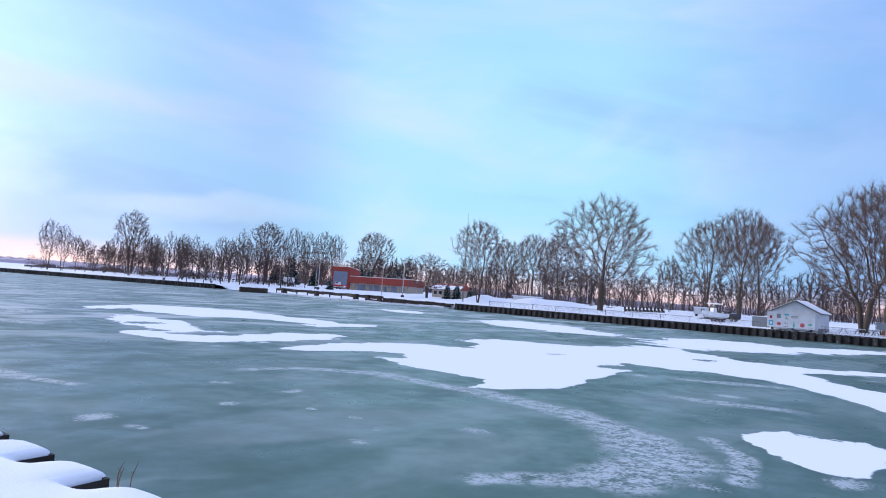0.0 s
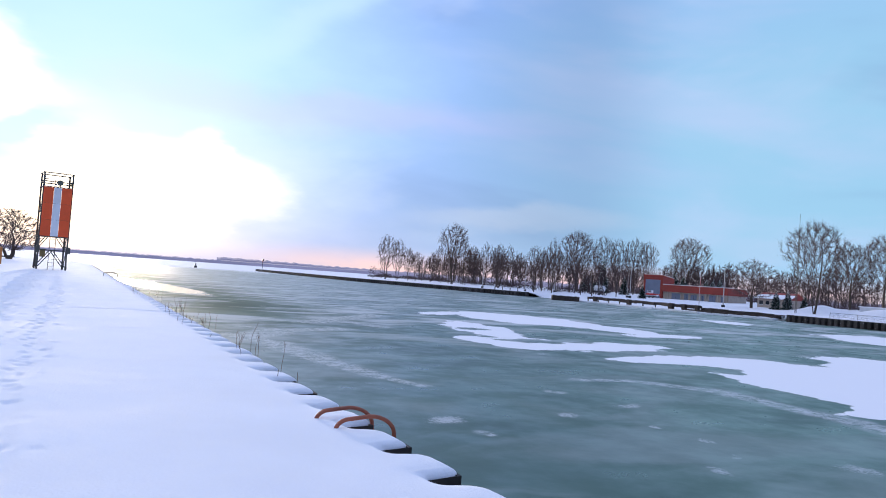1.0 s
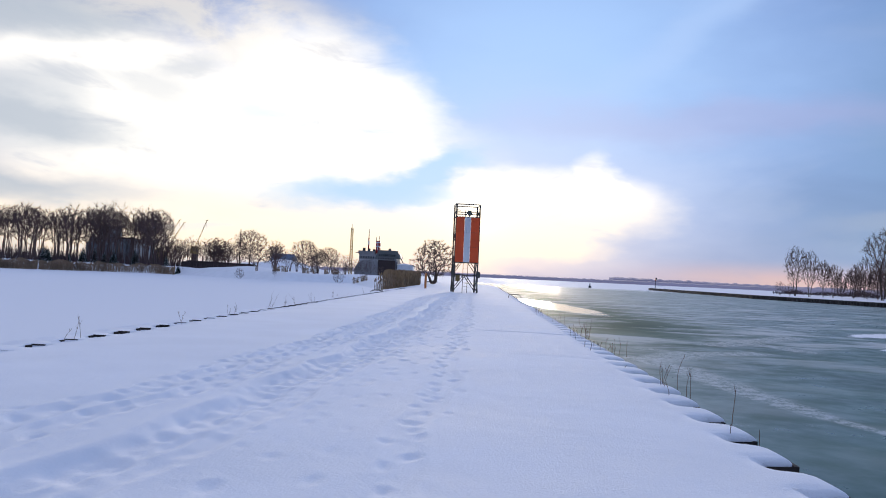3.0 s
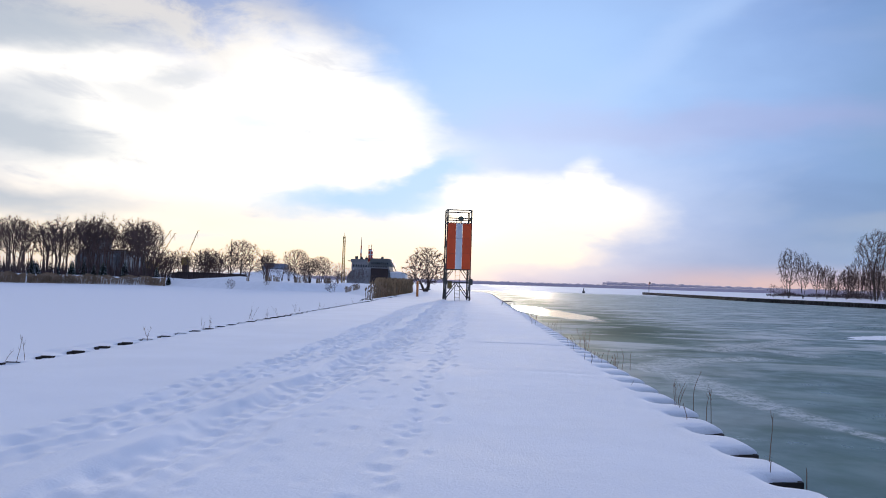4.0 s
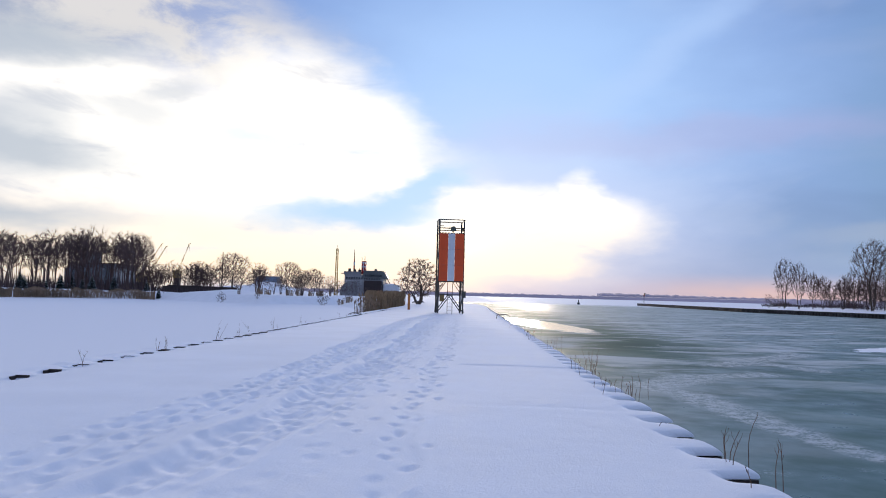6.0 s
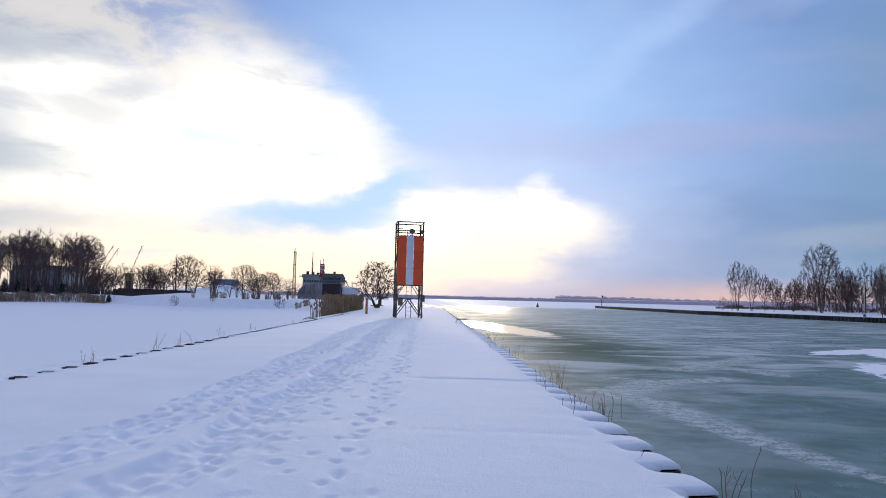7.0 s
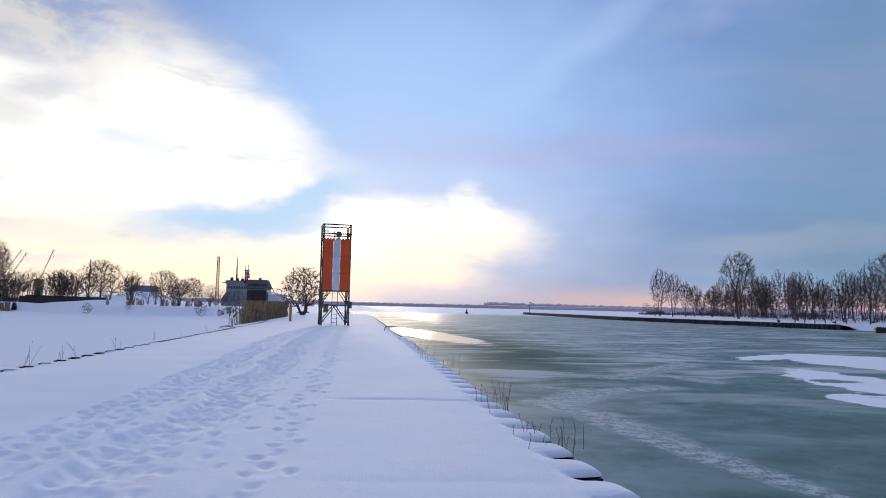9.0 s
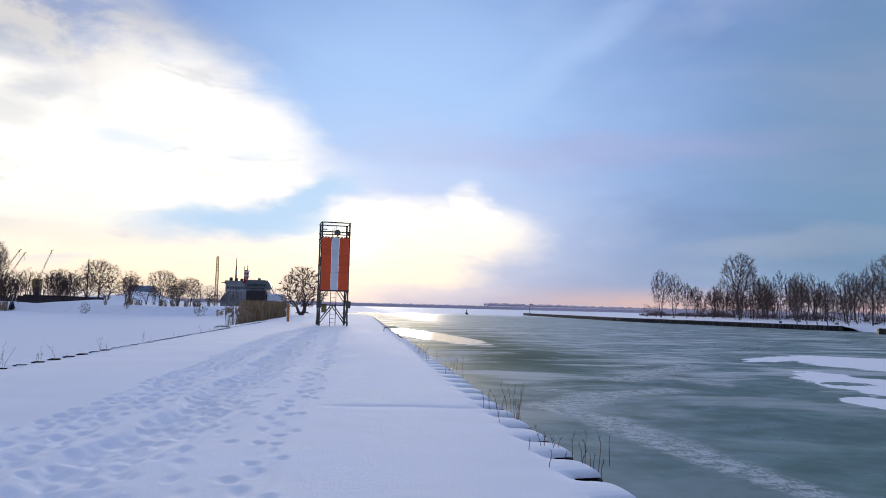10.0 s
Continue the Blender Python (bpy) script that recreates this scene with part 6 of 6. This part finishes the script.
blades("thin_reeds", spots, DULLREED, "thin pale reeds at the edge of the stand", 0.2, 0.03, True)
spots = []
for i in range(1500):
    c = rnd.uniform(436, 662)
    if math.sin(c * 0.35) + math.sin(c * 0.13 + 2) < 0.1:
        continue
    r = ratio_at(c)
    y = float(shore_west(np.float64(0.1 + r * 195))) + rnd.uniform(6, 10)
    x = 0.1 + r * (y - 5.2)
    spots.append((x, y, float(land_west(np.float64(x), np.float64(y))) - 0.1, rnd.uniform(0.5, 1.7)))
blades("bank_weeds", spots, DULLREED, "scattered dry weeds along the snowy bank", 0.3, 0.07, True)
for c, h in ((408, 3.2), (585, 4.2), (470, 2.2), (628, 2.4)):
    x, y, z = west(ratio_at(c), 197)
    bare_tree(shrub, (x, y, z - 0.1), h / 10, c, "small leafless bush on the snowy bank", "bank bushes")

# dark steel bulkhead
x0, y0, z0 = west(ratio_at(304), 226)
x1, y1, z1 = west(ratio_at(434), 226)
bulk = thing("steel_bulkhead", "long low dark brown steel bulkhead", "bulkhead")
for i in range(16):
    a, b = x0 + (x1 - x0) * i / 16, x0 + (x1 - x0) * (i + 1) / 16 - 0.05
    Geo().box(a, b, 225.6, 226.4, -0.3, 2.35 - 0.35 * (i == 0) - 0.02 * i).obj("panel", DARKWALL, bulk)
# grey plant half hidden by the wood
plant = thing("cement_plant", "grey plant building behind the bare wood", "building", (0, 0, 0))
xa, xb = 0.1 + ratio_at(143) * 270, 0.1 + ratio_at(222) * 270
Geo().box(xa, xb, 272, 290, -0.5, 9.6).obj("hall", GREYWALL, plant)
Geo().box(xa - 0.3, xb + 0.3, 271.8, 290.2, 9.604, 10.0).obj("roof", DARK, plant)
xc, xd = 0.1 + ratio_at(157) * 270, 0.1 + ratio_at(173) * 270
Geo().box(xc, xd, 274, 284, 10.0, 14.6).obj("tower", GREYWALL, plant)
for i in range(5):
    xm = xb - 3.5 - i * 3.2
    Geo().tube([(xm, 270.6, -0.4), (xm, 270.6, 7.2), (xm, 270.6, 8.2)], [1.3, 1.3, 0.3], 14).obj("silo", GREYWALL, plant)
# snow-covered stockpile with a blue-roofed shed
shedx = 0.1 + ratio_at(478) * 330
blue = thing("blue_shed", "long low shed with a blue roof", "shed", (shedx, 352, 0.0))
Geo().box(-9, 1, 0, 10, -0.5, 5.2).obj("wall", GREYWALL, blue)
Geo().prism([(-0.6, 5.2), (10.6, 5.2), (5, 8.2)], -9.5, 1.5).obj("roof", BLUE, blue)


def jib_crane(column, column2, low, high, y, label):
    xa, xb = 0.1 + ratio_at(column) * (y - 5), 0.1 + ratio_at(column2) * (y - 5)
    crane = thing("crane", label, "crane", (xa, y, 0), 0, "harbour cranes")
    boom = Geo()
    for dy in (-0.5, 0.5):
        for dz in (-0.5, 0.5):
            boom.beam((0, dy, low + dz), ((xb - xa), dy * 0.4, high + dz * 0.4), 0.06)
    for i in range(14):
        t, u = i / 14, (i + 1) / 14
        for dy in (-0.5, 0.5):
            boom.beam(((xb - xa) * t, dy * (1 - 0.6 * t), low + (high - low) * t - 0.5 * (1 - 0.6 * t)), ((xb - xa) * u, dy * (1 - 0.6 * u), low + (high - low) * u + 0.5 * (1 - 0.6 * u)), 0.035)
    boom.obj("boom", YELLOW, crane)
    Geo().box(-1.6, 1.2, -1.5, 1.5, low - 3.2, low + 0.4).obj("cab", YELLOW, crane)
    Geo().box(-1.2, 1.2, -1.2, 1.2, -0.8, low - 3.2).obj("pedestal", DARKWALL, crane)
    Geo().tube([(xb - xa, 0, high), (xb - xa + 0.2, 0, high - 3)], 0.06, 5).obj("hoist_line", DARK, crane)
    Geo().beam((xb - xa - 0.4, 0, high + 0.1), (xb - xa + 0.8, 0, high + 0.4), 0.3, 0.2).obj("jib_head", DARKWALL, crane)


jib_crane(262, 296, 7.0, 21.5, 340, "yellow lattice jib crane behind the trees")
jib_crane(272, 304, 5.5, 20.0, 335, "yellow lattice jib crane behind the trees")
jib_crane(327, 345, 9.0, 21.5, 335, "yellow lattice crane with a long boom")
x, y, z = west(ratio_at(407), 236)
up = thing("utility_pole", "dark wooden utility pole with crossarms", "pole", (x, y, z))
Geo().tube([(0, 0, -0.3), (0, 0, 13.2)], [0.2, 0.14], 8).obj("shaft", TIMBER, up)
for h in (8.6, 9.6):
    Geo().box(-1.5, 1.5, -0.08, 0.08, h, h + 0.16).obj("crossarm", TIMBER, up)


def lattice(name, label, at, high, w0, w1, mats, parts=16):
    t = thing(name, label, "mast", at)
    for sx in (-1, 1):
        for sy in (-1, 1):
            Geo().tube([(sx * w0, sy * w0, -0.3), (sx * w1, sy * w1, high)], 0.09, 5).obj("mast_leg", mats[0], t)
    g = Geo()
    for i in range(parts):
        z0, z1 = high * i / parts, high * (i + 1) / parts
        a, b = w0 + (w1 - w0) * i / parts, w0 + (w1 - w0) * (i + 1) / parts
        for s in (-1, 1):
            g.beam((-a, s * a, z0), (b, s * b, z1), 0.07).beam((a, s * a, z0), (-b, s * b, z1), 0.07).beam((s * a, -a, z0), (s * b, b, z1), 0.07).beam((-b, s * b, z1), (b, s * b, z1), 0.07)
    g.obj("lacing", mats[0], t, kind="stuff")
    Geo().tube([(0, 0, high), (0, 0, high + 1.5)], 0.05, 5).obj("whip", mats[0], t)
    return t


xm = 0.1 + ratio_at(606) * 285
lattice("lattice_mast", "tall yellow lattice mast on the dock", (xm, 290, 0.0), 18.5, 0.55, 0.35, (YELLOW,))


def moored_ship():
    """A laid-up ship behind the bank: dark hull, grey deckhouse, striped funnel."""
    m = 0.2235
    c = 0.1 + ratio_at(655) * 287
    s = thing("moored_ship", "laid-up ship with grey deckhouse and striped funnel", "ship", (c, 292, 0.0))

    def px(a):
        return (a - 655) * m

    def pz(b):
        return (500 - b) * m + 0.4
    Geo().prism([(px(612), -1), (px(690), -1), (px(690), pz(476)), (px(622), pz(478)), (px(614), pz(487))], 0, 16, "y").obj("hull", SHIPGREY, s)
    Geo().box(px(656), px(687), -1.0, 0.0, -1, pz(474)).obj("hull_door", DARKWALL, s, "dark brown cargo opening")
    Geo().box(px(620), px(688), 0.5, 14, pz(478), pz(464)).obj("deckhouse", SHIPGREY, s)
    for i in range(14):
        Geo().box(px(623) + i * 1.0, px(623) + i * 1.0 + 0.55, 0.42, 0.49, pz(472), pz(468)).obj("window", DARK, s)
    Geo().prism([(px(650), pz(470)), (px(695), pz(470)), (px(687), pz(456)), (px(655), pz(456))], 0.2, 13, "y").obj("wheelhouse", DECKGREY, s)
    for i in range(9):
        Geo().box(px(656) + i * 0.78, px(656) + i * 0.78 + 0.5, 0.1, 0.19, pz(467), pz(463)).obj("window", DARK, s)
    Geo().box(px(618), px(648), 1, 12, pz(464), pz(458)).obj("upper_house", SHIPGREY, s)
    Geo().box(px(613), px(632), 0.5, 3, pz(462.5), pz(461)).obj("bridge_wing", SHIPGREY, s)
    Geo().box(px(671), px(675), 4, 6, pz(456), pz(452)).obj("radar_house", DECKGREY, s)
    Geo().box(px(688), px(718), 0, 9, -1, pz(481)).obj("white_store", SIDING, s, "white store at the stern")
    Geo().prism([(px(688), pz(481)), (px(718), pz(481)), (px(703), pz(478))], -0.1, 9.2, "y").obj("store_roof", SNOW, s)
    Geo().beam((px(688), 2, pz(456)), (px(700), 2, pz(478)), 0.35).obj("stair", DECKGREY, s)
    f = Geo().box(px(648), px(655), 3, 6, pz(462), pz(439)).obj("funnel", REDPAINT, s, "red funnel with white bands")
    for b in (442, 449):
        Geo().box(px(647.8), px(655.2), 2.9, 6.1, pz(b + 1), pz(b - 0.8)).obj("band", WHITE, f)
    Geo().box(px(651), px(652.2), 2.85, 2.89, pz(456), pz(440)).obj("stripe", WHITE, f)
    for a, b in ((648, 432), (653, 430), (628, 452), (644, 451)):
        Geo().tube([(px(a), 4, pz(462)), (px(a), 4, pz(b))], 0.12, 6).obj("vent_pipe", DARK, s)
    mastp = Geo().tube([(px(634), 4, pz(460)), (px(634), 4, pz(434))], [0.35, 0.22], 8).obj("mast", REDPAINT, s, "red and white ship mast")
    Geo().tube([(px(634), 4, pz(447)), (px(634), 4, pz(440))], 0.34, 8).obj("white_band", WHITE, mastp)
    Geo().tube([(px(634), 4, pz(434)), (px(634), 4, pz(418))], [0.2, 0.08], 6).obj("topmast", DARK, mastp)
    for a in range(618, 690, 6):
        Geo().tube([(px(a), 0.3, pz(478)), (px(a), 0.3, pz(474.5))], 0.05, 4).obj("rail_post", WHITE, s)
    Geo().tube([(px(618), 0.3, pz(474.5)), (px(688), 0.3, pz(474.5))], 0.05, 4).obj("rail", WHITE, s)
    for i in range(3):
        Geo().box(px(626 + i * 9), px(631 + i * 9), 0.6, 1.2, pz(458), pz(453 + i)).obj("deck_gear", DARK, s)


moored_ship()
for c, y, h, w in ((616, 268, 5.6, 1.0), (628, 262, 5.0, 1.1), (641, 266, 5.8, 1.0), (596, 265, 4.0, 1.0), (604, 262, 4.6, 1.2), (660, 258, 3.4, 1.2)):
    x = 0.1 + ratio_at(c) * (y - 5.2)
    bare_tree(shrub, (x, y, float(land_west(np.float64(x), np.float64(y))) - 0.1), h / 10, c * 3, "leafless thicket tree before the ship", "thicket by the ship", 0, w)
stub = thing("shore_revetment", "low dark rock edge at the pier root", "rocks", (-8.6, 128, -0.1))
rnd = random.Random(15)
for i in range(14):
    bm = bmesh.new()
    bmesh.ops.create_icosphere(bm, subdivisions=2, radius=1.0)
    s = rnd.uniform(0.25, 0.5)
    for v in bm.verts:
        v.co = Vector((v.co.x * s * 1.4, v.co.y * s, v.co.z * s * 0.7)) * (1 + 0.25 * noise.noise(v.co * 1.7 + Vector((i, 0, 0)))) + Vector((rnd.uniform(-0.3, 0.3), i * 0.9, 0.1))
    me = bpy.data.meshes.new("rock")
    bm.to_mesh(me)
    bm.free()
    me.materials.append(TIMBER)
    ob = new("rock", me)
    ob.parent = stub

# ---- small things on the pier ----
for x, y, z, mat in ((2.50, 8.42, 0.09, RUST), (2.55, 7.98, 0.09, RUST)):
    handrail((x, y, z), 0, 0.32, 0.085, mat)
handrail((2.55, 55.2, 0.10), 0, 0.45, 0.24, GALV, "bent dark pipe handrail over the pier edge")
handrail((2.52, 54.5, 0.10), 0, 0.45, 0.24, GALV, "bent dark pipe handrail over the pier edge")
handrail((-7.25, 55.2, 0.02), 180, 0.40, 0.17, GALV, "bent dark pipe handrail over the pier edge")
handrail((-7.25, 54.4, 0.02), 180, 0.40, 0.17, GALV, "bent dark pipe handrail over the pier edge")
WEEDS = [
    (2.60, 11.7, 1, 0.46), (2.40, 11.1, 2, 0.10), (2.62, 13.2, 3, 0.34), (2.66, 14.3, 5, 0.44), (2.45, 16.0, 1, 0.12), (2.62, 18.7, 7, 0.22), (2.55, 19.4, 9, 0.24), (2.72, 19.1, 2, 0.36), (2.60, 21.9, 5, 0.50), (2.70, 21.4, 4, 0.42),
    (2.58, 22.6, 4, 0.34), (2.6, 28.6, 5, 0.46), (2.6, 32.0, 5, 0.36), (2.6, 34.5, 6, 0.40), (2.6, 37.5, 5, 0.33), (2.55, 41, 4, 0.33), (2.65, 5.3, 3, 0.18),
]
for i, (x, y, n, h) in enumerate(WEEDS):
    weed((x, y, 0.1), n, h, 100 + i)
for i, (x, y, n, h) in enumerate(((-7.0, 16.3, 3, 0.85), (-7.1, 20.7, 2, 0.6), (-7.0, 24.2, 5, 0.7), (-7.05, 28.6, 4, 0.9), (-7.05, 30.5, 4, 0.9), (-7.1, 35, 3, 0.7), (-7.1, 39, 3, 0.7), (-7.1, 44, 3, 0.6), (-7.1, 49, 3, 0.7))):
    weed((x, y, 0.02), n, h * 0.6, 200 + i, "thin bare twigs beside half-buried pile tops")
